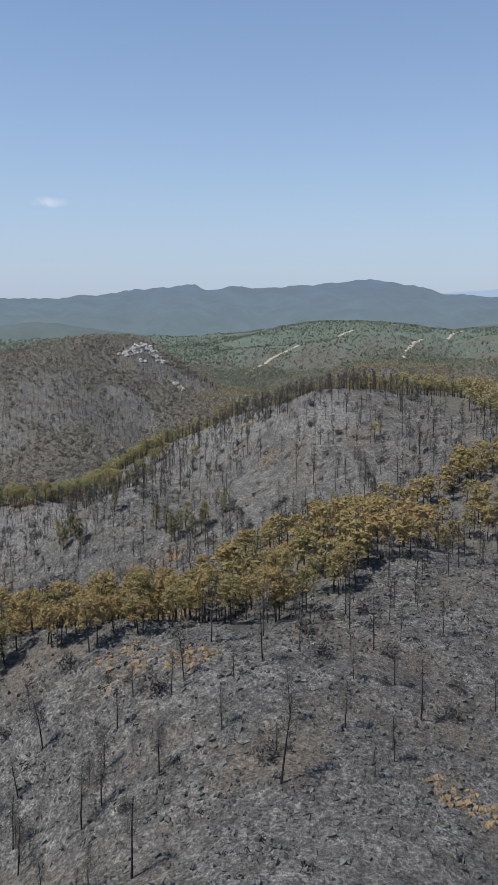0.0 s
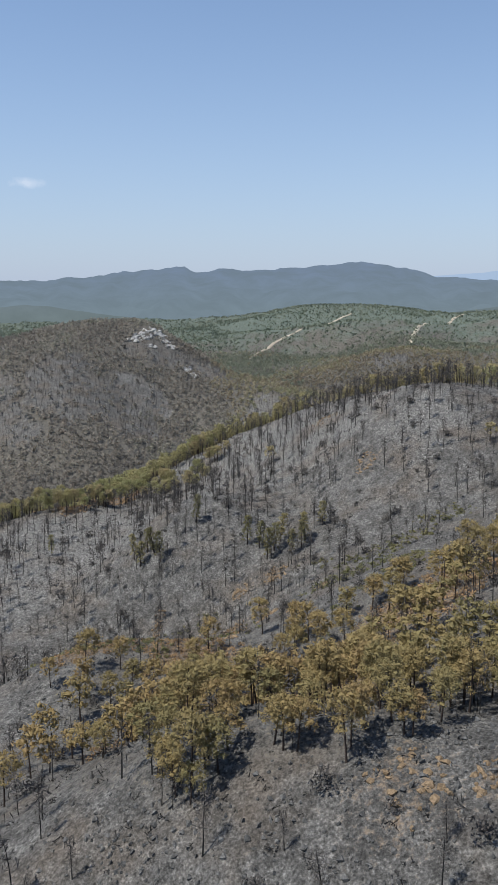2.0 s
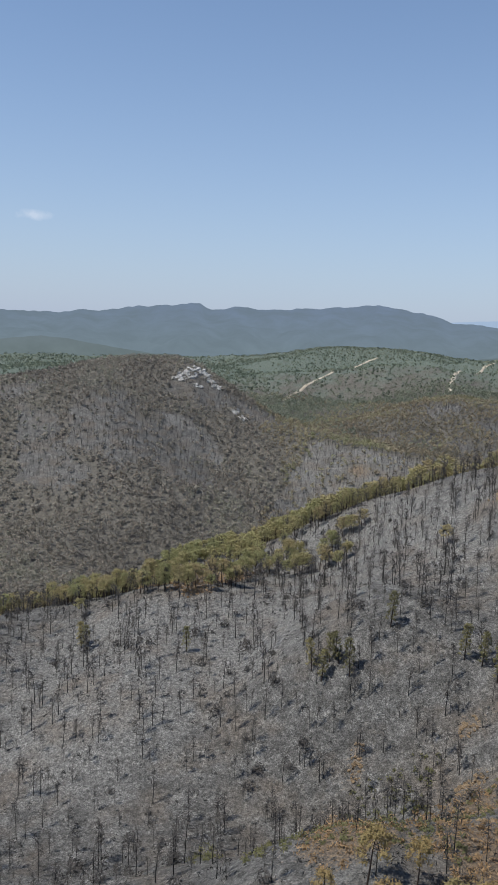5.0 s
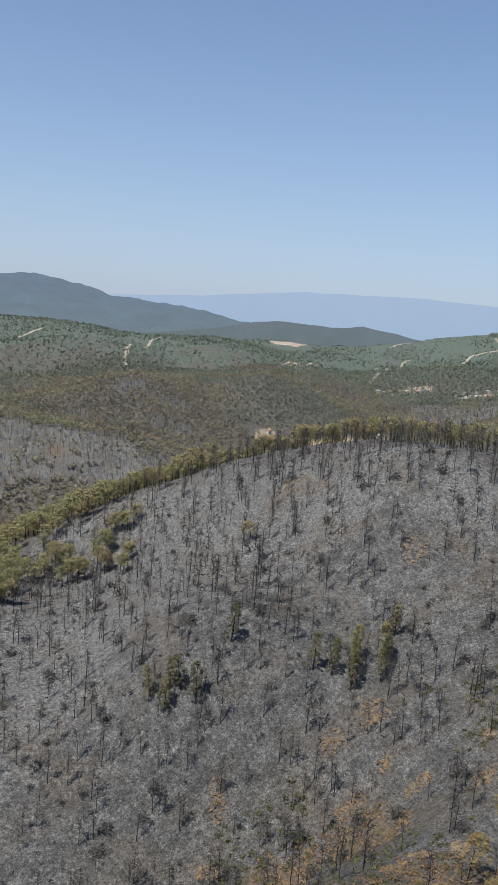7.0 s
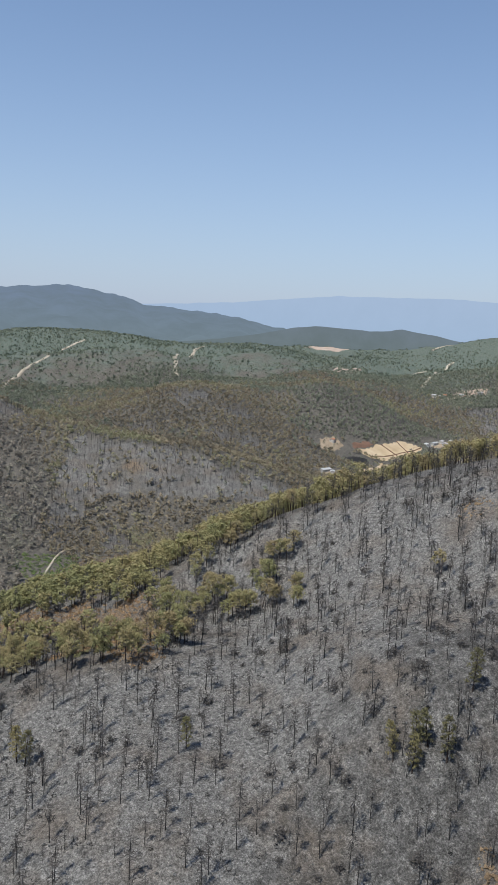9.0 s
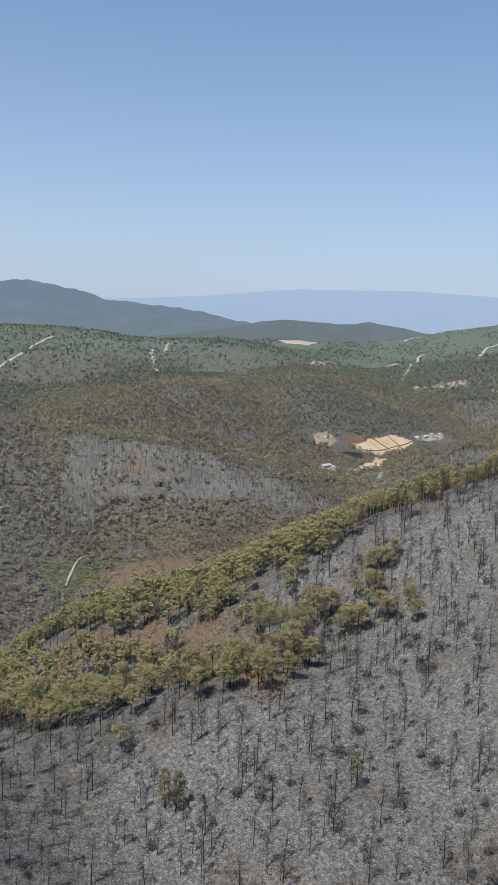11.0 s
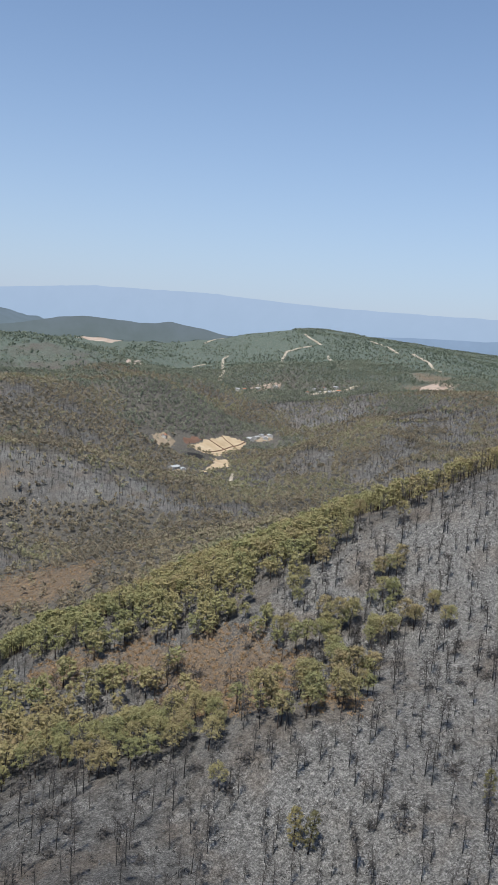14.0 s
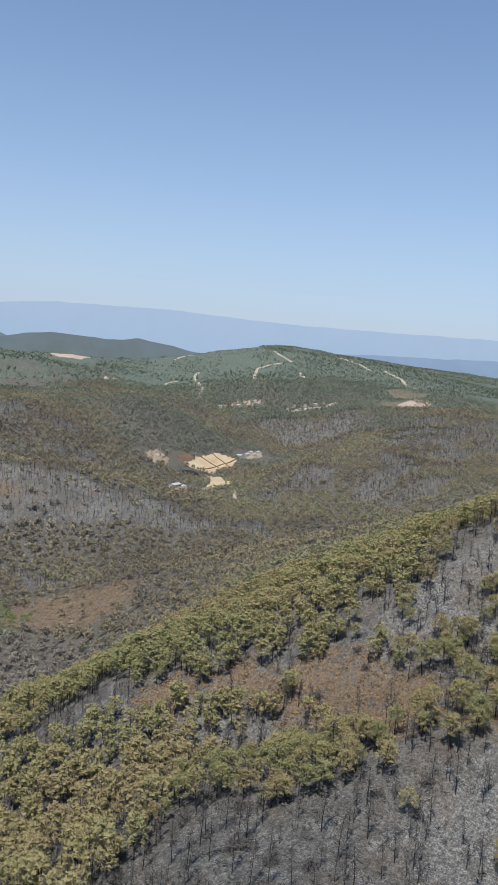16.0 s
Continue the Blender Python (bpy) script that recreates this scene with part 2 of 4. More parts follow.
STUBBLE = plain("wheat_stubble", [(0.0, (0.26, 0.19, 0.115)), (0.5, (0.37, 0.285, 0.18)), (1.0, (0.45, 0.365, 0.25))], 0.05, 0.95)
PLOUGHED = plain("ploughed_soil", [(0.0, (0.08, 0.045, 0.03)), (1.0, (0.17, 0.10, 0.07))], 0.1, 0.95)
REDSOIL = plain("red_bare_soil", [(0.0, (0.23, 0.165, 0.125)), (1.0, (0.42, 0.345, 0.285))], 0.05, 0.95)
WHITEWALL = plain("white_render", [(0.0, (0.34, 0.33, 0.30)), (1.0, (0.48, 0.47, 0.44))], 0.5, 0.8)
ROOFPALE = plain("pale_sheet_roof", [(0.0, (0.30, 0.30, 0.29)), (1.0, (0.46, 0.46, 0.455))], 0.4, 0.5)
TILE = plain("clay_roof_tiles", [(0.0, (0.30, 0.12, 0.07)), (1.0, (0.46, 0.22, 0.13))], 0.5, 0.85)
PANE = plain("dark_window_glass", [(0.0, (0.02, 0.025, 0.03)), (1.0, (0.05, 0.06, 0.07))], 0.5, 0.15, spec=0.5)
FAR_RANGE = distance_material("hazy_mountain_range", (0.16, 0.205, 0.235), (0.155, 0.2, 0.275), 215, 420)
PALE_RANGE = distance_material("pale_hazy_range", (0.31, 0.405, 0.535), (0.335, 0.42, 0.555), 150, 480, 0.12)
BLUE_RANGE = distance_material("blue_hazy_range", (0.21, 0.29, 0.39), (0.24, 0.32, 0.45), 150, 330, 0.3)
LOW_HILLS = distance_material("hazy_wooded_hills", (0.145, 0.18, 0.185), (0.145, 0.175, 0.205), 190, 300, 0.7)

# ---- the lie of the land: broad swells, slopes, spurs and knolls on a base of 130 m ----
RANGES = [(1625, 2475, 1100, 83), (2450, 3300, 1100, 154), (-25, 2475, 1100, 12), (-850, 3300, 1100, 75), (1412, 1462, 650, 30), (3362, 2438, 650, 73)]
BROAD_A = [
    (10, 285, 44), (-275, 855, -42), (-560, 285, -23), (295, 1140, -21), (-275, 1425, 40), (295, 570, 13), (295, 0, 44), (10, 1995, -11),
    (865, 1710, -15), (295, 1425, -7), (1435, 2280, -41), (865, 1995, 3), (10, 1710, -23), (-275, 1140, 2), (295, 2850, 33), (1435, 3705, 72)]
BROAD_B = [
    (580, 285, 40), (295, 855, -20), (865, 855, 29), (865, 1425, -31), (-275, 0, -18), (-560, 1140, 44), (-275, 570, -7), (580, 855, -4), (10, 2565, 15),
    (580, 570, 5), (1150, 2565, -22), (-845, 570, -4), (295, 1995, -2), (295, 3135, 41), (1720, 2280, -36)]
SLOPES_A = [
    (-140, 890, -24), (25, 560, 41), (-305, 560, -1), (190, -100, -10), (1015, 2210, -14), (520, 1550, 7), (520, 1385, -6), (520, 1880, 11),
    (-140, 1220, -8), (1015, 1220, 27), (-470, 395, 4), (355, 1220, -10), (-470, 725, -9), (25, 1055, -24), (355, 890, -12), (-305, 1550, 11),
    (850, 2540, 37)]
SLOPES_B = [
    (-140, 65, 13), (-470, 890, -23), (685, 2210, -4), (355, 725, -15), (190, 2210, 9), (1180, 1880, -5), (190, 2540, -56), (190, 1550, 7),
    (1015, 1385, -1), (-305, 395, 3), (-140, 395, -2), (-305, 230, -3), (-470, 1550, -5), (25, 1550, -13), (25, -100, -19), (1015, 2375, -23)]
SPURS_A = [
    (140, 1095, 42), (41, 800, 16), (532, 1095, 18), (827, 1488, -15), (-254, 996, 12), (336, 2176, 21), (-155, 1488, 26), (140, 1488, 13),
    (926, 1684, -26), (-155, 898, -9), (532, 1488, 20), (631, 2176, 40), (41, 1193, 20), (827, 2176, 28), (-155, 800, -17), (-450, 800, -3),
    (729, 1488, -31), (238, 996, 2), (532, 800, 21), (238, 1488, 17), (1024, 1586, -22), (-155, 996, 12), (-57, 800, -1), (-155, 1193, -23),
    (1122, 2176, 20), (1220, 2274, -24), (631, 1684, -30), (140, 1390, 14)]
SPURS_B = [
    (532, 1979, -35), (631, 2077, 21), (729, 1684, 26), (336, 1782, -16), (1122, 1782, 24), (238, 1586, 25), (-254, 1488, 23), (-352, 800, -1),
    (1024, 1488, 16), (532, 1291, -20), (532, 1586, 17), (140, 1684, -26), (-57, 1488, -23), (140, 1979, -25), (1220, 1488, -14), (238, 1193, -25),
    (-254, 1095, 21), (532, 2077, -12), (631, 2274, -21), (238, 1291, 12), (-155, 1390, 19), (827, 2274, -21), (631, 1881, 14), (434, 1979, 13),
    (-352, 1291, 10), (41, 996, -31), (729, 1291, -12), (1024, 2176, -19)]
SPURS_C = [
    (1220, 1586, -11), (-352, 996, -32), (85, 438, 8), (-12, 340, -23), (182, 340, 5), (-12, 730, -11), (-12, 242, 3), (-305, 632, -13), (-110, 535, 2),
    (-208, 340, -13), (-110, 242, -7), (-12, 632, 17), (-12, 48, 11), (182, 438, 6), (-305, 730, -1), (-305, 242, -3), (-12, 925, 14), (378, 925, -17),
    (-110, 730, -7), (-208, 535, -3), (-110, 438, -7), (85, 632, 15), (-208, 242, -12), (-305, 535, 5), (85, 48, -2), (182, 925, -7), (85, -50, -20),
    (-110, 828, -16)]
KNOLLS_A = [
    (-84, 296, 24), (-84, 431, 10), (-151, 499, 10), (-84, 364, -36), (-50, 262, -25), (18, 431, 24), (51, 465, 8), (-84, 465, -5), (85, 262, -14),
    (-252, 634, -28), (-185, 532, 5), (-50, 398, 15), (-16, 296, 11), (-16, 431, -14), (-50, 128, -22), (-151, 566, -17), (-84, 532, -17),
    (-50, 330, -10), (-252, 465, 19), (-151, 600, -9)]
KNOLLS_B = [
    (85, 128, -12), (-16, 398, -13), (-16, 161, 24), (-219, 701, -15), (51, 634, -20), (-118, 465, -4), (-185, 465, -13), (-151, 364, -13),
    (18, 229, 19), (-50, 532, -5), (-151, 668, 7), (-50, 195, 24), (-84, 398, 17), (-151, 431, 16), (-118, 431, -20), (51, 364, -6), (-16, 195, -21),
    (-16, 60, 20), (-219, 398, -12), (-16, 600, 8)]

DOWNS_A = [
    (-1300, 2960, -19), (-880, 2120, -7), (-880, 2540, -12), (-880, 2960, -29), (-460, 1700, -7), (-460, 2120, -9), (-460, 2540, -8), (-460, 2960, -18), (-40, 2120, 3),
    (-40, 2540, -6), (-40, 2960, -14), (380, 1700, 2), (380, 2120, 9), (800, 1700, 3), (800, 2120, -4), (1220, 1700, -2), (1640, 1700, 4), (1640, 2120, 15),
    (1640, 2540, 4), (2060, 2120, 19), (2060, 2540, 7), (2060, 2960, 6)]
HILLS_A = [
    (-500, 1310, -10), (-500, 1770, -4), (-500, 2000, -4), (-500, 2690, 4), (-500, 2920, -4), (-270, 1080, -5), (-270, 1310, 11), (-270, 2000, -2), (-270, 2230, -6),
    (-270, 2460, -3), (-270, 2920, -9), (-40, 1540, -4), (-40, 2230, -4), (-40, 2460, -5), (-40, 2920, -12), (190, 850, 5), (190, 1540, 3), (190, 1770, 4),
    (190, 2000, 2), (190, 2230, 22), (420, 1310, -11), (420, 1540, 4), (420, 2000, -3), (650, 850, -8), (650, 1080, 5), (650, 1310, -7), (650, 1540, 3),
    (650, 2000, -3), (650, 2230, -3), (880, 1540, 12)]
HILLS_B = [
    (880, 1770, 2), (880, 2000, -6), (1110, 1540, 2), (1340, 1540, -4), (1340, 2690, -12), (1570, 1770, -2), (1570, 2230, -7), (1570, 2460, -10), (1570, 2690, -15),
    (1800, 2000, 29), (1800, 2230, 26), (1800, 2460, 16), (1800, 2690, 27), (1800, 2920, 12), (2030, 2690, 3)]
RIDGES_A = [
    (-420, 1370, -6), (-305, 1025, -7), (-305, 1140, -2), (-305, 1255, 3), (-305, 1370, 6), (-305, 1485, 3), (-190, 680, 3), (-190, 795, 9), (-190, 910, 7),
    (-190, 1025, -3), (-190, 1255, 7), (-190, 1485, -2), (-75, 680, 5), (-75, 795, -4), (-75, 910, -2), (-75, 1025, -4), (-75, 1140, -3), (-75, 1370, 2),
    (-75, 1485, -2), (40, 795, -3), (40, 910, 7), (40, 1370, -2), (40, 1485, -2), (155, 910, -2), (155, 1025, -3), (155, 1140, 7), (155, 1255, -4),
    (155, 1370, -4), (270, 1025, -4), (270, 1255, 2)]
RIDGES_B = [
    (270, 1370, 5), (270, 1485, 3), (385, 910, 3), (385, 1025, 5), (385, 1140, -3), (500, 1025, 2), (500, 1140, -5), (500, 1370, -9), (500, 1485, 11),
    (500, 1600, 3), (615, 910, -3), (615, 1025, -4), (615, 1140, 7), (615, 1255, 6), (615, 1370, -22), (730, 910, -2), (730, 1025, -2), (730, 1140, 7),
    (730, 1255, 8), (730, 1485, 6), (845, 1140, -2), (845, 1255, -5), (845, 1485, 4), (845, 1600, 2), (960, 1600, 2)]
CREST_A = [
    (-120, 536, 1), (-120, 632, 1), (-120, 664, 2), (-120, 696, 1), (-88, 536, -2), (-88, 632, -4), (-88, 664, -4), (-56, 568, 7), (-56, 600, -4),
    (-56, 664, -3), (-56, 728, 1), (-24, 568, 1), (-24, 600, -11), (-24, 632, 2), (-24, 664, -5)]
CREST_B = [
    (40, 739, -7), (64, 713, -7), (85, 684, -7), (115, 655, -7), (120, 615, -4),
    (-24, 696, -2), (-24, 728, 2), (8, 536, 1), (8, 600, -9), (8, 664, -7), (8, 696, -1), (8, 728, 2), (40, 568, 2), (40, 600, -2),
    (40, 632, -2), (40, 664, -3), (40, 728, 1), (72, 600, -2), (72, 632, -1), (72, 664, -1)]


def swells():
    rows = list(RANGES)
    for width, group in ((380, BROAD_A + BROAD_B), (220, SLOPES_A + SLOPES_B), (130, SPURS_A + SPURS_B + SPURS_C), (45, KNOLLS_A + KNOLLS_B), (46, CREST_A + CREST_B),
                         (420, DOWNS_A), (230, HILLS_A + HILLS_B), (120, RIDGES_A + RIDGES_B)):
        rows += [(x, y, width, h) for x, y, h in group]
    return np.array(rows, float)


SWELLS = swells()


def lattice(ix, iy, seed):
    v = np.sin(ix * 127.1 + iy * 311.7 + seed * 74.7) * 43758.5453
    return v - np.floor(v)


def value_noise(x, y, size, seed):
    """Smooth noise from -1 to 1, with lumps of about that size in metres."""
    x, y = x / size, y / size
    ix, iy = np.floor(x), np.floor(y)
    fx, fy = x - ix, y - iy
    fx, fy = fx * fx * (3 - 2 * fx), fy * fy * (3 - 2 * fy)
    a, b = lattice(ix, iy, seed), lattice(ix + 1, iy, seed)
    c, d = lattice(ix, iy + 1, seed), lattice(ix + 1, iy + 1, seed)
    return 2 * ((a * (1 - fx) + b * fx) * (1 - fy) + (c * (1 - fx) + d * fx) * fy) - 1


def height(x, y):
    """The ground's height at places given as arrays."""
    x, y = np.asarray(x, float), np.asarray(y, float)
    z = np.full(x.shape, 130.0)
    for cx, cy, w, h in SWELLS:
        d = ((x - cx) ** 2 + (y - cy) ** 2) / (w * w)
        z += h * np.exp(-d)
    far = np.clip((np.hypot(x + 150, y - 250) - 450) / 500, 0, 1)
    z += far * (5 * value_noise(x, y, 170, 3) - 10 * np.abs(value_noise(x + 30, y, 115, 4)) - 5 * np.abs(value_noise(x, y, 48, 8)) + 8)
    turn = np.degrees(np.arctan2(x + 190, y - 190))
    z -= 90 * np.clip((np.hypot(x + 190, y - 190) - 3060) / 220, 0, 1) * np.clip((43 - turn) / 8, 0, 1)
    near = 1 - np.clip((np.hypot(x + 100, y - 350) - 400) / 200, 0, 1)
    z += near * (0.9 * value_noise(x, y, 26, 5) + 0.55 * value_noise(x, y, 9, 6) + 0.35 * value_noise(x, y, 4.5, 7))
    return z


def high(x, y):
    return float(height(np.array([x]), np.array([y]))[0])


def inside(x, y, polygon, ragged=7.0):
    """Which places lie in the polygon, whose edge wanders by some metres."""
    x = x + ragged * value_noise(x, y, 19, 11)
    y = y + ragged * value_noise(x, y, 17, 12)
    hit = np.zeros(x.shape, bool)
    for (x0, y0), (x1, y1) in zip(polygon, polygon[1:] + polygon[:1]):
        if y0 != y1:
            hit ^= ((y0 > y) != (y1 > y)) & (x < (x1 - x0) * (y - y0) / (y1 - y0) + x0)
    return hit


def spots(x, y, rows, ragged=0.35):
    """How deep in one of the round patches each place lies: 1 in the middle, 0 outside."""
    out = np.zeros(x.shape)
    for cx, cy, r in rows:
        d = np.hypot(x - cx, y - cy) / r + ragged * value_noise(x, y, max(3.0, r * 0.5), 13)
        out = np.maximum(out, np.clip(1.6 - 1.1 * d, 0, 1))
    return out


# Stands of pines whose crowns were scorched but not burnt.
SPUR_STAND = [(-100, 200), (-68, 172), (-29, 172), (0, 178), (26, 195), (60, 232), (95, 290), (150, 330), (120, 352), (60, 325), (15, 308), (-20, 300), (-60, 310), (-105, 290)]
RIDGE_STAND = [(-190, 710), (-171, 664), (-144, 637), (-120, 617), (-104, 596), (-87, 579), (-66, 574), (-45, 569), (-16, 558), (17, 556), (40, 552), (80, 528), (108, 466), (112, 400), (118, 360), (140, 380), (140, 470), (130, 530), (95, 575), (50, 605),
               (10, 645), (-40, 700), (-90, 760), (-140, 790)]
LOWER_STAND = [(-330, 600), (-270, 545), (-217, 552), (-200, 524), (-168, 500), (-142, 487), (-116, 503), (-145, 522), (-178, 538), (-185, 578), (-178, 640), (-205, 690), (-320, 690)]
STANDS = (SPUR_STAND, RIDGE_STAND, LOWER_STAND)
BROWN_SPOTS = [(-25, 160, 9), (-13, 157, 4), (32, 123, 5), (36, 119, 4), (-9, 155, 4), (0, 491, 9), (9, 414, 6), (-32, 370, 5), (-35, 369, 4), (-47, 369, 4), (-39, 354, 3), (-36, 340, 3), (-39, 340, 3), (-49, 352, 4), (-53, 351, 3), (-80, 376, 3), (-81, 372, 3), (-18, 338, 3), (-28, 326, 4), (-88, 360, 4), (-59, 310, 4), (-51, 307, 3), (-70, 305, 4)]
SPUR_SCRUB = [(-80, 352), (-62, 349), (-52, 342), (-44, 341), (-44, 331), (-37, 312), (-53, 294)]
BROWN_SLOPES = [(-129, 567, 22), (-140, 545, 19), (-152, 526, 13), (-126, 589, 13), (-139, 612, 12), (-157, 633, 10), (-128, 582, 12), (-123, 545, 13), (-35, 884, 42), (-57, 901, 28), (35, 1120, 12), (-139, 503, 9), (-163, 631, 12), (-76, 345, 10), (-56, 338, 9), (-30, 248, 20), (2, 264, 18), (-58, 262, 15), (-72, 236, 12), (25, 282, 15),
                (-63, 291, 14), (-95, 300, 12), (1300, 1550, 50), (1420, 1610, 60)]
BURNT_SLOPES = [(375, 1090, 22), (424, 1092, 20), (861, 1537, 55), (897, 1362, 35), (278, 1405, 26), (260, 1309, 20), (921, 1229, 40), (236, 977, 26),
                (751, 1146, 30), (720, 1008, 26), (913, 1087, 30), (197, 1466, 26), (950, 1431, 40)]
BURNT_HILL = [(-236, 1209, 45), (-207, 1283, 38), (-167, 1238, 45), (-124, 1137, 45), (-194, 1100, 50), (-156, 1040, 42), (-240, 1150, 32), (-202, 1025, 36), (-262, 1000, 34), (-246, 930, 30), (-160, 965, 34),
              (-330, 1080, 30), (-330, 1160, 34), (-390, 1010, 40), (-310, 920, 34), (-420, 1120, 40), (-80, 1010, 40), (-85, 1054, 36), (-45, 1146, 26)]
# Slopes beyond the ridge on which the fire left bare ash and black trunks.
BURNT_GROUND = {
    "spur_face": [(-10, 1250), (18, 1216), (32, 1180), (90, 1159), (128, 1093), (170, 1067), (190, 1029), (203, 984), (159, 979), (112, 1023), (51, 1066), (-9, 1081), (-58, 1084)],
    "hollow_side": [(-54, 1101), (-24, 1106), (-31, 1050), (-64, 1013), (-81, 1007)],
    "hollow_foot": [(-28, 1010), (4, 1001), (-12, 938), (-41, 953)],
    "knoll_top": [(187, 1491), (251, 1490), (249, 1443), (189, 1409)],
    "right_foot": [(451, 1014), (496, 1028), (552, 1017), (475, 972), (426, 992)],
    "right_brow": [(588, 1005), (674, 1012), (581, 925)],
    "right_hill": [(455, 1122), (538, 1166), (474, 1065), (435, 1032), (417, 1070)],
    "right_back": [(727, 1194), (870, 1230), (886, 1154), (925, 1116), (764, 1060), (690, 1099)],
    "far_valley": [(802, 1495), (875, 1494), (906, 1387), (850, 1334), (798, 1349), (773, 1395), (767, 1443)],
    "west_gully": [(-305, 1284), (-255, 1266), (-205, 1217), (-165, 1163), (-133, 1095), (-155, 1035), (-199, 1066), (-261, 1176)],
    "west_flank": [(-322, 1234), (-233, 1195), (-200, 1139), (-215, 1085), (-248, 1047), (-310, 1091)],
    "west_foot": [(-390, 1189), (-333, 1161), (-290, 1035), (-354, 1041)],
    "west_slope": [(-216, 1234), (-172, 1244), (-137, 1188), (-117, 1151), (-148, 1149), (-189, 1188)],
}
ASHEN_SPOTS = [(-148, 616, 9), (-152, 608, 7), (-92, 562, 13), (-110, 566, 9), (-165, 628, 9), (-146, 617, 9), (-80, 570, 13), (-51, 560, 14), (-150, 578, 14), (-168, 602, 11), (-135, 540, 13), (-60, 520, 24), (-35, 535, 18), (-100, 480, 26), (-150, 455, 22), (-120, 430, 16), (-185, 475, 18), (0, 460, 20), (40, 420, 16), (-95, 520, 16), (-170, 440, 45), (-110, 470, 45), (-45, 490, 40), (10, 480, 35),
               (60, 1125, 22), (1010, 1575, 30)]
FIELD = [(462, 1352), (524, 1384), (574, 1403), (595, 1399), (605, 1378), (569, 1350), (538, 1347), (496, 1314), (476, 1323)]
LOW_FIELD = [(347, 1181), (372, 1175), (396, 1175), (501, 1303), (480, 1310), (388, 1210)]


def burnt_patches(x, y):
    """How thoroughly the fire went through the woods beyond the ridge."""
    deep = np.maximum(0.8 * spots(x, y, BURNT_SLOPES), 0.42 * spots(x, y, BURNT_HILL))
    for polygon in BURNT_GROUND.values():
        deep = np.maximum(deep, np.where(inside(x, y, polygon, 9.0), np.clip(0.85 + 0.5 * value_noise(x, y, 28, 16), 0, 1), 0.0))
    here = np.clip((1500 - y) / 200, 0, 1) * np.clip((1000 - x) / 200, 0, 1)
    streaks = value_noise(x, y, 95, 14) + 0.5 * value_noise(x, y, 37, 15) - 0.42
    return np.maximum(deep, np.clip(2.2 * streaks, 0, 0.85) * here)


def belt(x, y):
    """The hillside that the fire went over, between the flight and the ridge."""
    ridge = np.interp(x, [-600, -330, -200, -146, -80, -13, 40, 75, 104, 140, 400], [560, 600, 690, 656, 582, 558, 540, 505, 400, 340, 260])
    return np.clip((ridge + 25 - y) / 30, 0, 1)


def stands(x, y):
    hit = np.zeros(x.shape, bool)
    for polygon in STANDS:
        hit |= inside(x, y, polygon)
    return hit


def in_field(x, y):
    return inside(x, y, FIELD, 0.0) | inside(x, y, LOW_FIELD, 0.0) | (np.hypot(x - 415, y - 1358) < 36) | (np.hypot(x - 646, y - 1388) < 34) | (np.hypot(x - 330, y - 1206) < 22) | (np.hypot(x - 432, y - 1300) < 34) | (np.hypot(x - 480, y - 1368) < 26) | (np.hypot(x - 345, y - 1112) < 16)


def quarry(x, y):
    return np.hypot((x - 1180) / 85, (y - 2770) / 90) < 1


# ---- ground ----
def mesh_of(name, verts, faces, material, smooth=False, tone=None):
    """A mesh from arrays of places and of triangles or quads."""
    me = bpy.data.meshes.new(name)
    verts, faces = np.asarray(verts, np.float32), np.asarray(faces, np.int32)
    n, k = faces.shape
    me.vertices.add(len(verts))
    me.vertices.foreach_set("co", verts.ravel())
    me.loops.add(n * k)
    me.loops.foreach_set("vertex_index", faces.ravel())
    me.polygons.add(n)
    me.polygons.foreach_set("loop_start", np.arange(0, n * k, k, dtype=np.int32))
    me.polygons.foreach_set("use_smooth", np.full(n, smooth))
    me.update(calc_edges=True)
    me.materials.append(material)
    if tone is not None:
        a = me.attributes.new("tone", "FLOAT", "POINT")
        a.data.foreach_set("value", np.asarray(tone, np.float32))
    return me


def part(name, me, parent, label=""):
    ob = new(name, me)
    ob.parent = parent
    return tagged(ob, label)


def steps(low, high_end, first, last, fine, growth):
    """Lines of a grid: evenly fine from first to last, then wider and wider to both ends."""
    out, s = list(np.arange(first, last, fine)), fine
    while out[-1] < high_end:
        s *= growth
        out.append(out[-1] + s)
    s = fine
    while out[0] > low:
        s *= growth
        out.insert(0, out[0] - s)
    return np.array(out)


GX, GY = steps(-2900, 4700, -290, 170, 3.5, 1.028), steps(-900, 4750, 95, 640, 3.5, 1.025)
gx, gy = np.meshgrid(GX, GY)
gz = height(gx, gy)


def on_ground(x, y):
    """The height of the ground sheet itself, between its lines."""
    x, y = np.atleast_1d(np.asarray(x, float)), np.atleast_1d(np.asarray(y, float))
    i, j = np.clip(np.searchsorted(GX, x) - 1, 0, len(GX) - 2), np.clip(np.searchsorted(GY, y) - 1, 0, len(GY) - 2)
    fx, fy = (x - GX[i]) / (GX[i + 1] - GX[i]), (y - GY[j]) / (GY[j + 1] - GY[j])
    return gz[j, i] * (1 - fx) * (1 - fy) + gz[j, i + 1] * fx * (1 - fy) + gz[j + 1, i] * (1 - fx) * fy + gz[j + 1, i + 1] * fx * fy


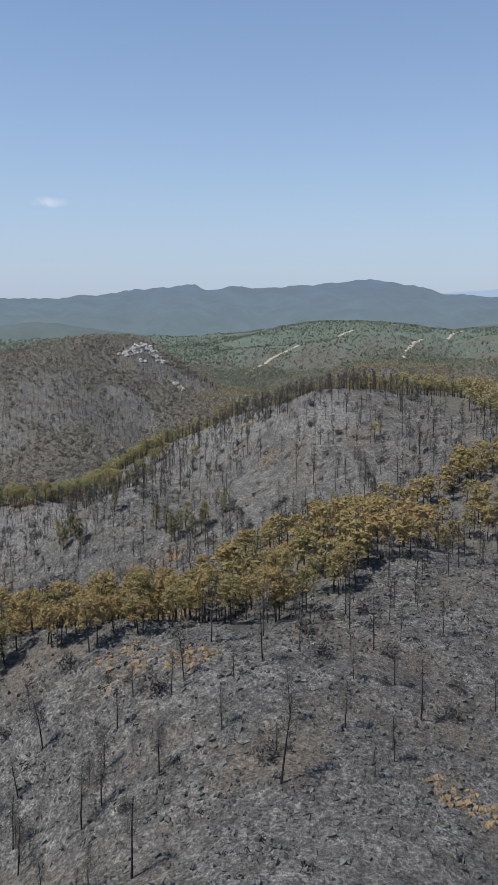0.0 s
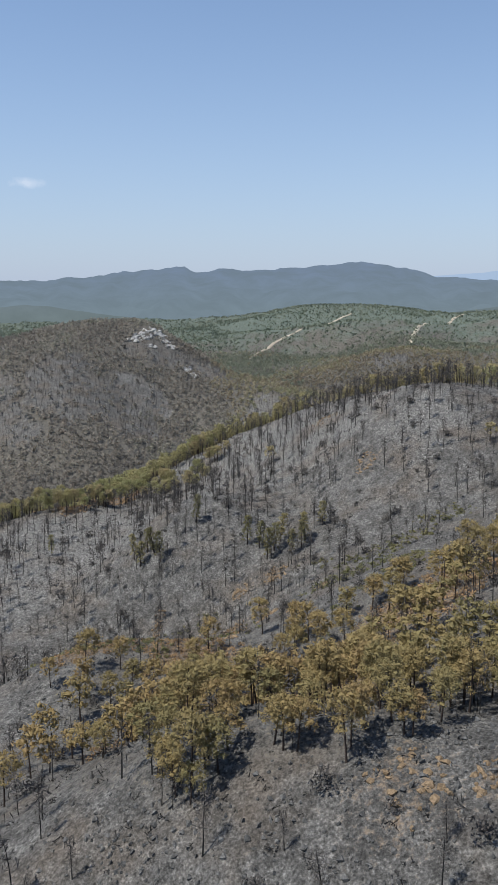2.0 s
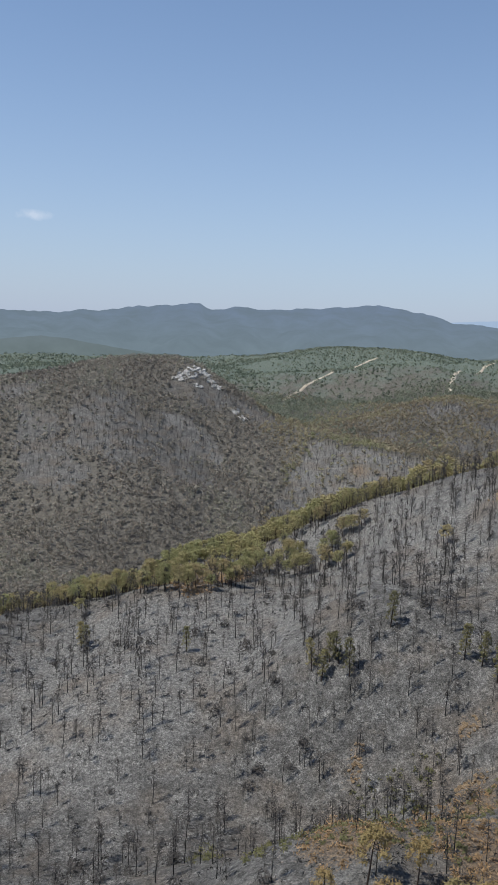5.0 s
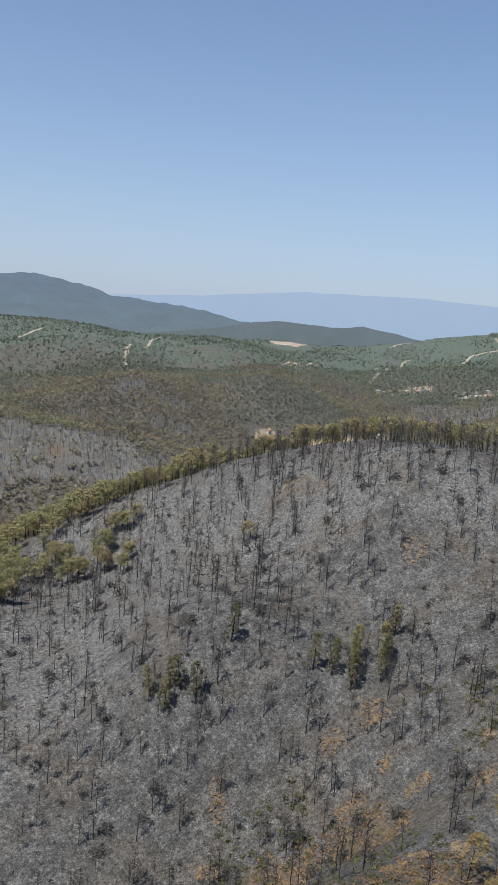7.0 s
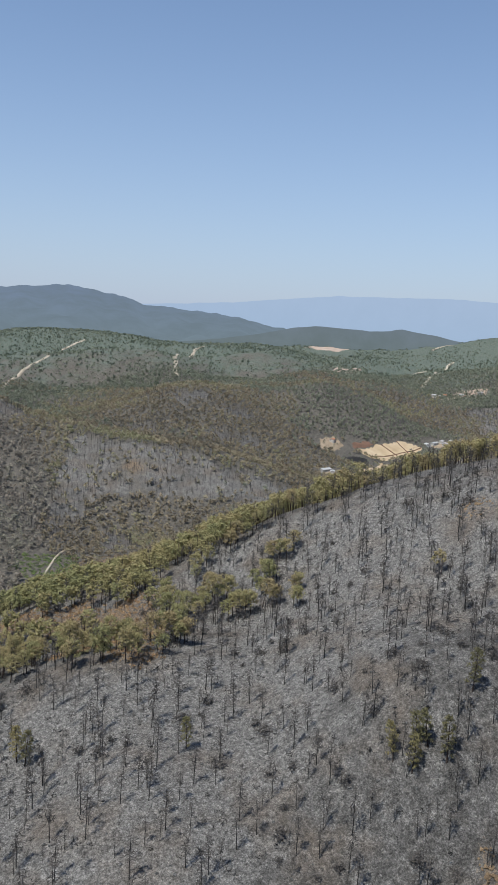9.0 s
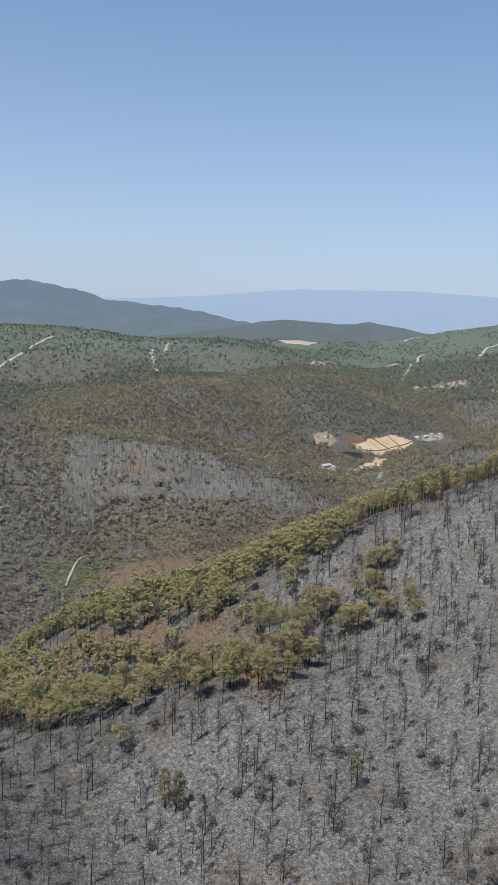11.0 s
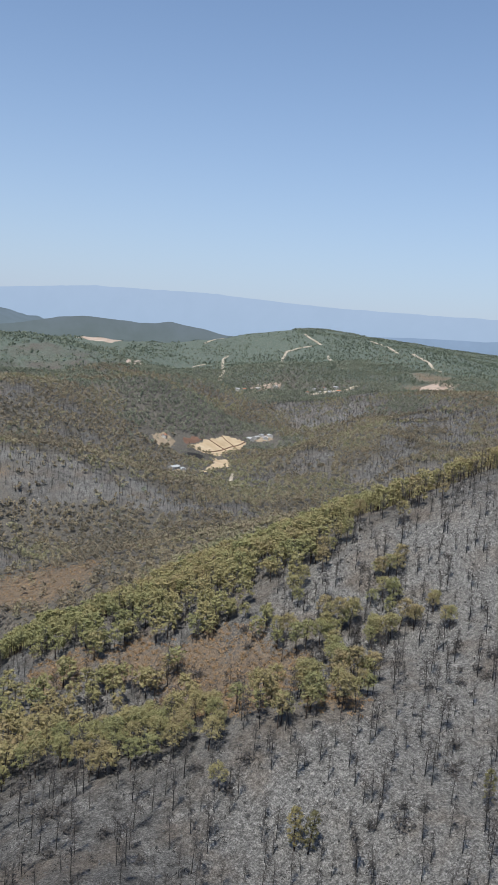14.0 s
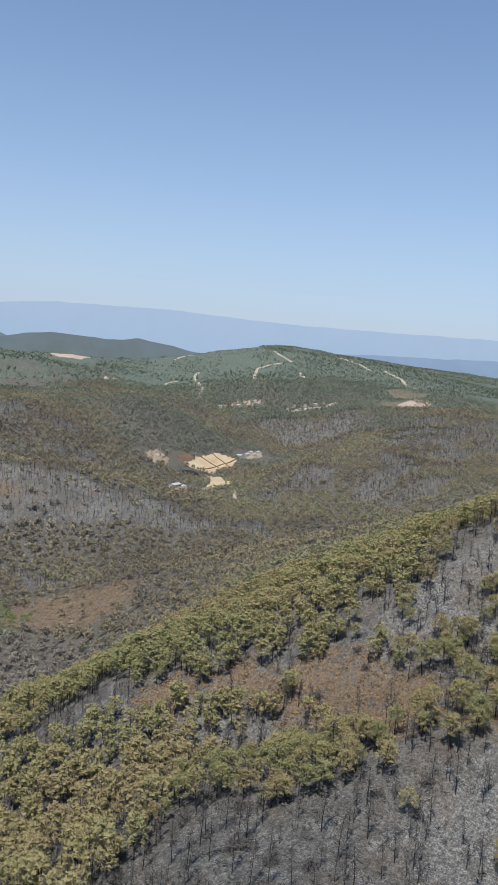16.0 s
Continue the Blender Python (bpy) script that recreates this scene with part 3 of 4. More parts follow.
def build_ground():
    rows, cols = gx.shape
    a = (np.arange(rows - 1)[:, None] * cols + np.arange(cols - 1)[None, :]).ravel()
    faces = np.stack([a, a + 1, a + cols + 1, a + cols], 1)
    x, y = gx.ravel(), gy.ravel()
    me = mesh_of("ground", np.stack([x, y, gz.ravel()], 1), faces, GROUND, True)
    brown = np.maximum(0.55 * spots(x, y, BROWN_SPOTS), spots(x, y, BROWN_SLOPES))
    burnt = np.maximum(belt(x, y), burnt_patches(x, y))
    wood = np.clip(1 - burnt, 0, 1)
    wood = np.where(stands(x, y), 0.35, wood)
    far = np.clip((np.hypot(x - 200, y - 900) - 900) / 700, 0, 1)
    pale = spots(x, y, ASHEN_SPOTS)
    for polygon in (BURNT_GROUND["spur_face"], BURNT_GROUND["west_slope"], BURNT_GROUND["far_valley"]):
        pale = np.maximum(pale, np.where(inside(x, y, polygon, 9.0), np.clip(0.3 + 0.45 * value_noise(x, y, 22, 17), 0, 1), 0.0))
    data = np.stack([brown, wood, far * wood, pale], 1).astype(np.float32)
    layer = me.attributes.new("cover", "FLOAT_COLOR", "POINT")
    layer.data.foreach_set("color", data.ravel())
    return tagged(new("ground", me), "burnt grey hillsides and wooded far hills", "ground", kind="structure")


build_ground()


# ---- far ranges on the skyline ----
def skyline(name, crest, material, label, foot=60.0, depth=260.0, rough=7.0):
    """A mountain range: a crest line with spurs that run down towards the plain."""
    pts = np.array(crest, float)
    run = np.r_[0, np.cumsum(np.hypot(np.diff(pts[:, 0]), np.diff(pts[:, 1])))]
    s = np.arange(0, run[-1], 14.0)
    x, y, z = (np.interp(s, run, pts[:, k]) for k in range(3))
    z = z + rough * 0.5 * value_noise(s, s * 0, 60, 21) + rough * 0.25 * value_noise(s, s * 0, 25, 22)
    out = np.hypot(x + 190, y - 190)
    ux, uy = (x + 190) / out, (y - 190) / out
    levels = np.linspace(0, 1, 22)
    verts = []
    for f in levels:
        spur = 1 + 0.35 * value_noise(s, s * 0 + f * 500, 240, 23) * f
        d = depth * f * spur
        zz = z + (foot - z) * f ** 0.85 + rough * 2.2 * value_noise(s, s * 0 + f * 900, 110, 24) * math.sin(math.pi * f)
        verts.append(np.stack([x - ux * d, y - uy * d, zz], 1))
    n = len(s)
    a = (np.arange(len(levels) - 1)[:, None] * n + np.arange(n - 1)[None, :]).ravel()
    faces = np.stack([a, a + n, a + n + 1, a + 1], 1)
    return tagged(new(name, mesh_of(name, np.concatenate(verts), faces, material, True)), label, "mountains", kind="structure")


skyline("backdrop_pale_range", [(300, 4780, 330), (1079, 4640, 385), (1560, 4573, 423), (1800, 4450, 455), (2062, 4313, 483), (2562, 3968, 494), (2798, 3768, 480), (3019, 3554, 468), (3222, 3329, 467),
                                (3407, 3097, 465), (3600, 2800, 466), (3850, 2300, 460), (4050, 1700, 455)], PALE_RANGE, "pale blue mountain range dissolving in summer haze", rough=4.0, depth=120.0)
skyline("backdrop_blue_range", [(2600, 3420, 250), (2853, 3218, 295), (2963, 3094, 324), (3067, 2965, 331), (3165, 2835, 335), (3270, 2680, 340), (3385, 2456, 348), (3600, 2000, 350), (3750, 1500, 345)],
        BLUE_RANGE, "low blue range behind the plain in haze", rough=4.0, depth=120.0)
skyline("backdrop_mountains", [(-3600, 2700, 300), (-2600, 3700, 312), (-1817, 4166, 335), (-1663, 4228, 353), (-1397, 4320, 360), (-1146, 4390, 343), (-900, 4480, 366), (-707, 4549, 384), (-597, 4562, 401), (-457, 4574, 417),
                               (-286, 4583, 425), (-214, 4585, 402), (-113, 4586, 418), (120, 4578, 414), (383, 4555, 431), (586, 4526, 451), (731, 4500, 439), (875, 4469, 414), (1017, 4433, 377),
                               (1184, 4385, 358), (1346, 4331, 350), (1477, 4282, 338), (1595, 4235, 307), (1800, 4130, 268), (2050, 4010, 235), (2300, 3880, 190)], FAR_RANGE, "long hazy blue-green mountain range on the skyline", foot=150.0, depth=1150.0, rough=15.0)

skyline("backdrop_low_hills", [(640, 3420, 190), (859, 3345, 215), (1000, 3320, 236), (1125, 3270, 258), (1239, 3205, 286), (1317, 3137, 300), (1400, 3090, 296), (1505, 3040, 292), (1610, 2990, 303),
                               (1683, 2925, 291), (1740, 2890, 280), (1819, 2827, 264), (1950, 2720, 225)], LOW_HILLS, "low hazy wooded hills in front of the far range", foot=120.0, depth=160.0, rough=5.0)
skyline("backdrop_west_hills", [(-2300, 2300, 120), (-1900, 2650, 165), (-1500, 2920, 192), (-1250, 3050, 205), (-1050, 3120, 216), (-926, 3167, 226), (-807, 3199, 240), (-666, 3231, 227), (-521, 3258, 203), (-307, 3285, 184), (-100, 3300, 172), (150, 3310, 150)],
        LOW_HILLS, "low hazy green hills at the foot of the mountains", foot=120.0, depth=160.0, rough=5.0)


# ---- pines and burnt trees ----
rng = np.random.default_rng(7)


def tube(path, radii, sides):
    """A tapered tube along a path, closed at its tip."""
    path = np.asarray(path, float)
    verts, faces = [], []
    for p, r in zip(path, radii):
        for k in range(sides):
            a = 2 * math.pi * k / sides
            verts.append((p[0] + r * math.cos(a), p[1] + r * math.sin(a), p[2]))
    for i in range(len(path) - 1):
        for k in range(sides):
            a, b = i * sides + k, i * sides + (k + 1) % sides
            faces += [(a, b, b + sides), (a, b + sides, a + sides)]
    return np.array(verts), np.array(faces)


def limb(start, way, length, radius):
    """A thin three-sided branch that ends in a point."""
    way = np.asarray(way, float) / np.linalg.norm(way)
    side = np.cross(way, (0.0, 0.0, 1.0)) + 1e-6
    side /= np.linalg.norm(side)
    up = np.cross(side, way)
    ring = [start + radius * (math.cos(a) * side + math.sin(a) * up) for a in (0.5, 2.6, 4.7)]
    mid = start + way * length * 0.55 + up * length * 0.06
    ring += [mid + radius * 0.5 * (math.cos(a) * side + math.sin(a) * up) for a in (0.5, 2.6, 4.7)]
    ring.append(start + way * length + up * length * 0.16)
    faces = []
    for k in range(3):
        j = (k + 1) % 3
        faces += [(k, j, 3 + j), (k, 3 + j, 3 + k), (3 + k, 3 + j, 6)]
    return np.array(ring), np.array(faces)


def gather(pieces):
    verts, faces, n = [], [], 0
    for v, f in pieces:
        verts.append(v)
        faces.append(f + n)
        n += len(v)
    return np.concatenate(verts), np.concatenate(faces)


def bent_stem(tall, radius, sides, bend, levels=4):
    lean = rng.normal(0, bend, 2)
    path = [(lean[0] * f * f * tall + rng.normal(0, 0.05) * (f > 0), lean[1] * f * f * tall + rng.normal(0, 0.05) * (f > 0), tall * f - 0.6 * (f == 0)) for f in np.linspace(0, 1, levels)]
    return path, tube(path, np.linspace(radius, radius * 0.25, levels), sides)


def tufts(places, size, width, blades, out=None):
    """Tufts of needles: a few blades at each place, which lie across the way out of the crown."""
    n = len(places) * blades
    base = np.repeat(places, blades, 0) + rng.normal(0, size * 0.25, (n, 3))
    face = rng.normal(0, 0.62, (n, 3)) if out is not None else rng.normal(0, 1, (n, 3))
    if out is not None:
        face += np.repeat(out, blades, 0) + (0, 0, 0.3)
    face /= np.linalg.norm(face, axis=1)[:, None]
    way = np.cross(face, rng.normal(0, 1, (n, 3)))
    way /= np.linalg.norm(way, axis=1)[:, None]
    side = np.cross(face, way)
    ln = size * rng.uniform(0.7, 1.3, (n, 1))
    verts = np.stack([base - side * width - way * ln * 0.4, base + side * width - way * ln * 0.4, base + way * ln * 0.6], 1).reshape(-1, 3)
    return verts, np.arange(n * 3).reshape(-1, 3)


def lump(centre, rx, ry, rz, rough=0.22):
    """A small uneven clump of foliage, closed all round."""
    g = (1 + math.sqrt(5)) / 2
    v = np.array([(-1, g, 0), (1, g, 0), (-1, -g, 0), (1, -g, 0), (0, -1, g), (0, 1, g), (0, -1, -g), (0, 1, -g), (g, 0, -1), (g, 0, 1), (-g, 0, -1), (-g, 0, 1)]) / math.sqrt(1 + g * g)
    f = np.array([(0, 11, 5), (0, 5, 1), (0, 1, 7), (0, 7, 10), (0, 10, 11), (1, 5, 9), (5, 11, 4), (11, 10, 2), (10, 7, 6), (7, 1, 8), (3, 9, 4), (3, 4, 2), (3, 2, 6), (3, 6, 8), (3, 8, 9),
                  (4, 9, 5), (2, 4, 11), (6, 2, 10), (8, 6, 7), (9, 8, 1)])
    return v * (1 + rng.normal(0, rough, (12, 1))) * (rx, ry, rz) + centre, f


def clod(centre, r, rough=0.25):
    """The smallest clump: eight uneven faces."""
    v = np.array([(1, 0, 0), (0, 1, 0), (-1, 0, 0), (0, -1, 0), (0, 0, 1), (0, 0, -1)]) * (1 + rng.normal(0, rough, (6, 1)))
    f = np.array([(0, 1, 4), (1, 2, 4), (2, 3, 4), (3, 0, 4), (1, 0, 5), (2, 1, 5), (3, 2, 5), (0, 3, 5)])
    a = rng.uniform(0, 2 * math.pi)
    turn = np.array([(math.cos(a), math.sin(a), 0), (-math.sin(a), math.cos(a), 0), (0, 0, 1)])
    return (v @ turn) * (r, r, r * 0.8) + centre, f


def pine_shape(tall, spread, clusters, blades, size, width, low=0.5, coarse=False, fine=False):
    """Trunk and crown of a pine: small clumps of needles on limbs round a bare, bent stem."""
    path, stem = bent_stem(tall * 0.93, 0.02 * tall, 5, 0.05)
    path = np.array(path)
    wood, places, outs, cores = [stem], [], [], []
    lean = rng.normal(0, 0.12 * spread, 2)
    for k in range(clusters):
        f = low + (1 - low) * ((k + rng.uniform(0.1, 0.9)) / clusters) ** 0.8
        stem_at = np.array([np.interp(f * tall, path[:, 2], path[:, i]) for i in range(3)])
        u = (f - low) / (1.0 - low)
        reach = spread * math.sqrt(max(0.04, 1 - abs((u - 0.3) / 0.75) ** 2.2)) * math.sqrt(rng.uniform(0.08, 1.0))
        a = k * 2.4 + rng.uniform(-0.6, 0.6)
        centre = stem_at + (math.cos(a) * reach + lean[0], math.sin(a) * reach + lean[1], 0)
        if k % 3 == 0 and f < 0.9 and not coarse:
            root = stem_at - (0, 0, 0.07 * tall)
            wood.append(limb(root, centre - root, np.linalg.norm(centre - root), 0.006 * tall))
        r = spread * rng.uniform(0.2, 0.36)
        q = rng.normal(0, 1, (blades, 3))
        q /= np.linalg.norm(q, axis=1)[:, None]
        cores.append(clod(centre, r * (0.72 if coarse else 0.52)) if coarse or fine else lump(centre, r * 0.72, r * 0.72, r * 0.5, 0.28))
        places.append(centre + q * (r, r, r * 0.7) * rng.uniform(0.7, 1.15, (blades, 1)))
        outs.append(q)
    return gather(wood), gather(cores + [tufts(np.concatenate(places), size, width, 1, np.concatenate(outs))])


def snag_shape(tall, branches, twigs, bend=0.05, sides=5, fine=0.03):
    """Stem and branches of a tree that burnt to a bare black pole."""
    path, stem = bent_stem(tall, (0.014 if sides > 4 else 0.0115) * tall + 0.02, sides, bend, 5)
    path = np.array(path)
    out = []
    for k in range(branches):
        f = 0.35 + 0.63 * (k + rng.uniform(0, 1)) / branches
        at = np.array([np.interp(f * tall, path[:, 2], path[:, i]) for i in range(3)])
        a = rng.uniform(0, 2 * math.pi)
        ln = tall * rng.uniform(0.1, 0.24) * (1.25 - f * 0.7)
        way = np.array([math.cos(a), math.sin(a), rng.uniform(-0.1, 0.7)])
        out.append(limb(at, way, ln, 0.0045 * tall))
    if twigs:
        f = rng.uniform(0.42, 1.0, twigs)
        at = np.stack([np.interp(f * tall, path[:, 2], path[:, i]) for i in range(3)], 1)
        q = rng.normal(0, 1, (twigs, 3)) * (1, 1, 0.5)
        out.append(tufts(at + q * (0.085 * tall * (1.3 - f))[:, None], 1.5, fine, 1))
    return stem, gather(out)


def scattered(x0, x1, y0, y1, gap):
    """Places strewn over a rectangle, about that gap apart."""
    x, y = np.meshgrid(np.arange(x0, x1, gap), np.arange(y0, y1, gap))
    x[1::2] += 0.5 * gap
    x, y = x.ravel() + rng.uniform(-0.7, 0.7, x.size) * gap, y.ravel() + rng.uniform(-0.7, 0.7, y.size) * gap
    return x, y


def seen_country(x, y, edge=0.0):
    """The wedge of country that lies open to the flight."""
    left = (x + 100) * math.cos(radians(26)) + (y - 60) * math.sin(radians(26)) > -edge
    right = (y - 330) * math.sin(radians(66)) - (x + 330) * math.cos(radians(66)) > -edge
    return left & right


def joined(name, x, y, shapes, material, label, category, kind="stuff", scale=(0.75, 1.25), sink=0.0, tone=None, parent=None):
    """Many alike growths in one mesh, each a turned and scaled copy of one of the shapes."""
    z = on_ground(x, y) - sink
    verts, faces, tones, n = [], [], [], 0
    which = rng.integers(0, len(shapes), len(x))
    for s, (v, f) in enumerate(shapes):
        idx = np.nonzero(which == s)[0]
        if not len(idx):
            continue
        a, k = rng.uniform(0, 2 * math.pi, len(idx)), rng.uniform(scale[0], scale[1], len(idx))
        c, sn = (np.cos(a) * k)[:, None], (np.sin(a) * k)[:, None]
        out = np.stack([v[None, :, 0] * c - v[None, :, 1] * sn + x[idx, None], v[None, :, 0] * sn + v[None, :, 1] * c + y[idx, None], v[None, :, 2] * k[:, None] + z[idx, None]], 2)
        verts.append(out.reshape(-1, 3))
        faces.append((f[None] + (np.arange(len(idx)) * len(v))[:, None, None] + n).reshape(-1, 3))
        t = rng.uniform(0, 1, len(idx)) if tone is None else tone[idx]
        tones.append(np.repeat(t, len(v)))
        n += len(idx) * len(v)
    ob = new(name, mesh_of(name, np.concatenate(verts), np.concatenate(faces), material, False, np.concatenate(tones)))
    if parent:
        ob.parent = parent
        return tagged(ob, label)
    return tagged(ob, label, category, kind=kind)


def grove_tone(x, y, size=45.0, lift=0.0):
    """Tone of each tree: neighbours are alike, with some that differ."""
    return np.clip(0.5 + lift + 0.5 * value_noise(x, y, size, 31) + rng.normal(0, 0.19, len(x)), 0.02, 0.98)


def mesh_tree(name, label, trunk, crown, crown_name, trunk_mat, crown_mat, category, group):
    root = tagged(new(name), label, category, group)
    part("trunk", mesh_of("trunk", *trunk, trunk_mat, True), root, "charred black trunk")
    part(crown_name, mesh_of(crown_name, *crown, crown_mat), root)
    return root


def plant(prototypes, x, y, scale):
    """Sets a copy of one of the prototypes, with its parts, at each place, slightly leaning."""
    z = on_ground(x, y)
    for i in range(len(x)):
        k = scale[i]
        m = pose(x[i], y[i], z[i] - 0.1, rng.normal(0, 3.0), rng.normal(0, 3.0), rng.uniform(0, 360)) @ Matrix.Diagonal((k, k, k * rng.uniform(0.85, 1.15), 1))
        ob = copy_thing(prototypes[int(rng.integers(0, len(prototypes)))], m)
        ob.matrix_basis = m


def cast_off(prototypes):
    for p in prototypes:
        for o in (*p.children_recursive, p):
            bpy.data.objects.remove(o)


# Stands of scorched pines.
px, py = scattered(-335, 175, 160, 810, 5.6)
keep = stands(px, py) & (rng.uniform(0, 1, len(px)) < np.where((py < 330) & (py > 262) & (px < 20), np.where(py > 286, 0.06, 0.3), np.where((py < 320) & ((px < -62) | (py > 218)), 0.34, 0.92 + 0.35 * value_noise(px, py, 18, 32))))
edge = np.interp(px, [-80, -42, -12, 34, 82], [578, 570, 558, 554, 528])
keep &= ~((px > -48) & (px < 75) & (py < edge + 10) & (py > 470) & (rng.uniform(0, 1, len(px)) < 0.8))
keep &= ~((px > -55) & (px < 12) & (py < edge + 26) & (py > 470) & (rng.uniform(0, 1, len(px)) < 0.9))
keep &= ~((px > 28) & (px < 118) & (py > 440) & (py < np.interp(px, [25, 60, 80, 115], [566, 554, 536, 520])) & (rng.uniform(0, 1, len(px)) < 0.85))
keep &= ~((px > 45) & (py > 440) & (py < 560) & (rng.uniform(0, 1, len(px)) < 0.5))
keep |= (inside(px, py, RIDGE_STAND, 26.0) | inside(px, py, LOWER_STAND, 22.0)) & (rng.uniform(0, 1, len(px)) < 0.2) & (py > 400)
clumps = np.array([(-94, 553), (-91, 542), (-76, 524), (-69, 518), (-103, 581), (-109, 594), (-161, 621), (-157, 600), (-175, 609), (-120, 612), (-112, 600), (-100, 545), (-76, 530), (-160, 602), (-140, 590), (-62, 546), (-112, 558), (-92, 528), (-120, 520), (-178, 560)], float)
clumps = np.repeat(clumps, 4, 0) + rng.normal(0, 5.5, (len(clumps) * 4, 2))
lone = np.array([(-150, 602), (-97, 546), (-89, 529), (-106, 569), (-177, 627), (-112, 556), (-118, 590), (-140, 575), (-160, 590), (-64, 546), (-70, 540), (-102, 535), (-35, 560), (-30, 470),
                 (-150, 560), (-168, 560), (-75, 520), (60, 400)], float)
px, py = np.r_[px[keep], lone[:, 0], clumps[:, 0]], np.r_[py[keep], lone[:, 1], clumps[:, 1]]
nearer = (py < 205) | ((py > 262) & (py < 345) & (px < 30)) | (np.hypot(px + 190, py - 525) < 50) | ((py < 640) & (px > -165) & (py > 360) & (py < 598 - 0.3 * np.abs(px)) & (px < -30))
order = np.nonzero(nearer)[0]
single = np.zeros(len(px), bool)
single[order] = True
shapes = [pine_shape(11.2, 3.2, 32, 28, 0.62, 0.105, 0.45, fine=True) for _ in range(7)]
labels = ("pine with scorched yellow-brown needles on a blackened trunk", "pine with olive and ochre needles above charred ground", "half-scorched pine with a black bare lower trunk")
front = single & (py < 345)
for group_, tone_, words in ((front, OCHRED, ("pine with scorched ochre-brown needles on a blackened trunk", "pine with rusty yellow needles above charred ground")),
                             (single & ~front, SCORCHED, labels)):
    kinds = [mesh_tree("pine_tree", words[i % len(words)], t, c, "crown", BARK, tone_, "pine tree", "scorched pines on the burnt slope") for i, (t, c) in enumerate(shapes)]
    plant(kinds, px[group_], py[group_], rng.uniform(0.72, 1.15, int(group_.sum())))
    cast_off(kinds)
tall_ones = np.array([(-87, 401), (-90, 397), (-84, 399), (-93, 402), (-81, 394), (-33, 383), (-36, 379), (-39, 386), (-30, 388), (-22, 381), (-20, 385), (-26, 378), (-44, 389), (-182, 469), (-184, 472),
                      (-138, 445), (-12, 392), (-66, 404)], float)
slim = [pine_shape(13.5, 2.1, 36, 22, 0.75, 0.13, 0.16, fine=True) for _ in range(3)]
kinds = [mesh_tree("pine_tree", "tall slim pine with half-burnt olive needles on the ashen slope", t, c, "crown", BARK, SINGED, "pine tree", "lone pines that outlived the fire") for t, c in slim]
plant(kinds, tall_ones[:, 0], tall_ones[:, 1], rng.uniform(0.7, 1.1, len(tall_ones)))
cast_off(kinds)
rest = ~single
near_shapes = [pine_shape(11.2, 3.6, 15, 15, 1.15, 0.22, 0.42, True) for _ in range(8)]
stand = tagged(new("pine_stand"), "dense stands of scorched olive-brown pines along the ridges", "woodland", kind="stuff")
state = rng.bit_generator.state
for spur, needle in ((True, OCHRED), (False, SCORCHED)):
    here = rest & ((py < 345) == spur)
    rng.bit_generator.state = state
    joined("crowns", px[here], py[here], [c for _, c in near_shapes], needle, "", "", scale=(0.7, 1.2), tone=grove_tone(px[here], py[here], 45.0, 0.05), parent=stand)
    rng.bit_generator.state = state
    joined("trunks", px[here], py[here], [t for t, _ in near_shapes], BARK, "", "", scale=(0.7, 1.2), parent=stand)

# Burnt trees on the belt that the fire went over.
bx, by = scattered(-340, 190, 95, 700, 7.2)
thick = np.where(by > 320, 0.8, 0.46) + 0.5 * value_noise(bx, by, 34, 41) + 0.2 * np.exp(-((bx - 40) / 60) ** 2 - ((by - 460) / 60) ** 2)
crest = np.interp(bx, [-200, -146, -80, -13, 40, 75, 104, 140], [690, 656, 582, 558, 540, 505, 400, 340])
thick += np.where((bx > -60) & (np.abs(by - crest) < 26), 0.2, 0.0)
thick *= np.where(spots(bx, by, BROWN_SLOPES) > 0.4, 0.3, 1.0)
thick *= np.where((by > 262) & (by < 345) & (bx > -75) & (bx < 40), 0.35, 1.0)
thick *= np.where((by < 165) & (bx > -12), 0.4, 1.15)
keep = (belt(bx, by) > 0.5) & ~inside(bx, by, SPUR_STAND, 2.0) & (rng.uniform(0, 1, len(bx)) < thick)
keep |= stands(bx, by) & (rng.uniform(0, 1, len(bx)) < 0.3)
bx, by = bx[keep], by[keep]
single = np.zeros(len(bx), bool)
single[np.nonzero((by < 215) | ((by > 330) & (by < 520) & (bx + by < 385) & (bx > -215)))[0][:300]] = True
shapes = [snag_shape(8.5 + 1.8 * (k % 3), 20, 150, 0.035, 5, 0.045) for k in range(8)]
labels = ("burnt tree with a thin black bare trunk", "charred dead pine standing on grey ash", "leafless burnt tree with short black branches")
kinds = [mesh_tree("burnt_tree", labels[i % 3], t, c, "bare_crown", CHAR, TWIG, "dead tree", "burnt trees on the slope") for i, (t, c) in enumerate(shapes)]
plant(kinds, bx[single], by[single], rng.uniform(0.55, 1.15, int(single.sum())))
cast_off(kinds)
rest = ~single
burnt = tagged(new("burnt_wood"), "hundreds of charred leafless pines on the ashen slopes", "woodland", kind="stuff")
far_snags = [snag_shape(10.8, 4, 52, 0.04, 4, 0.13) for _ in range(8)]
state = rng.bit_generator.state
joined("branches", bx[rest], by[rest], [c for _, c in far_snags], TWIG, "", "", scale=(0.5, 1.2), parent=burnt)
rng.bit_generator.state = state
joined("trunks", bx[rest], by[rest], [t for t, _ in far_snags], CHAR, "", "", scale=(0.5, 1.2), parent=burnt)

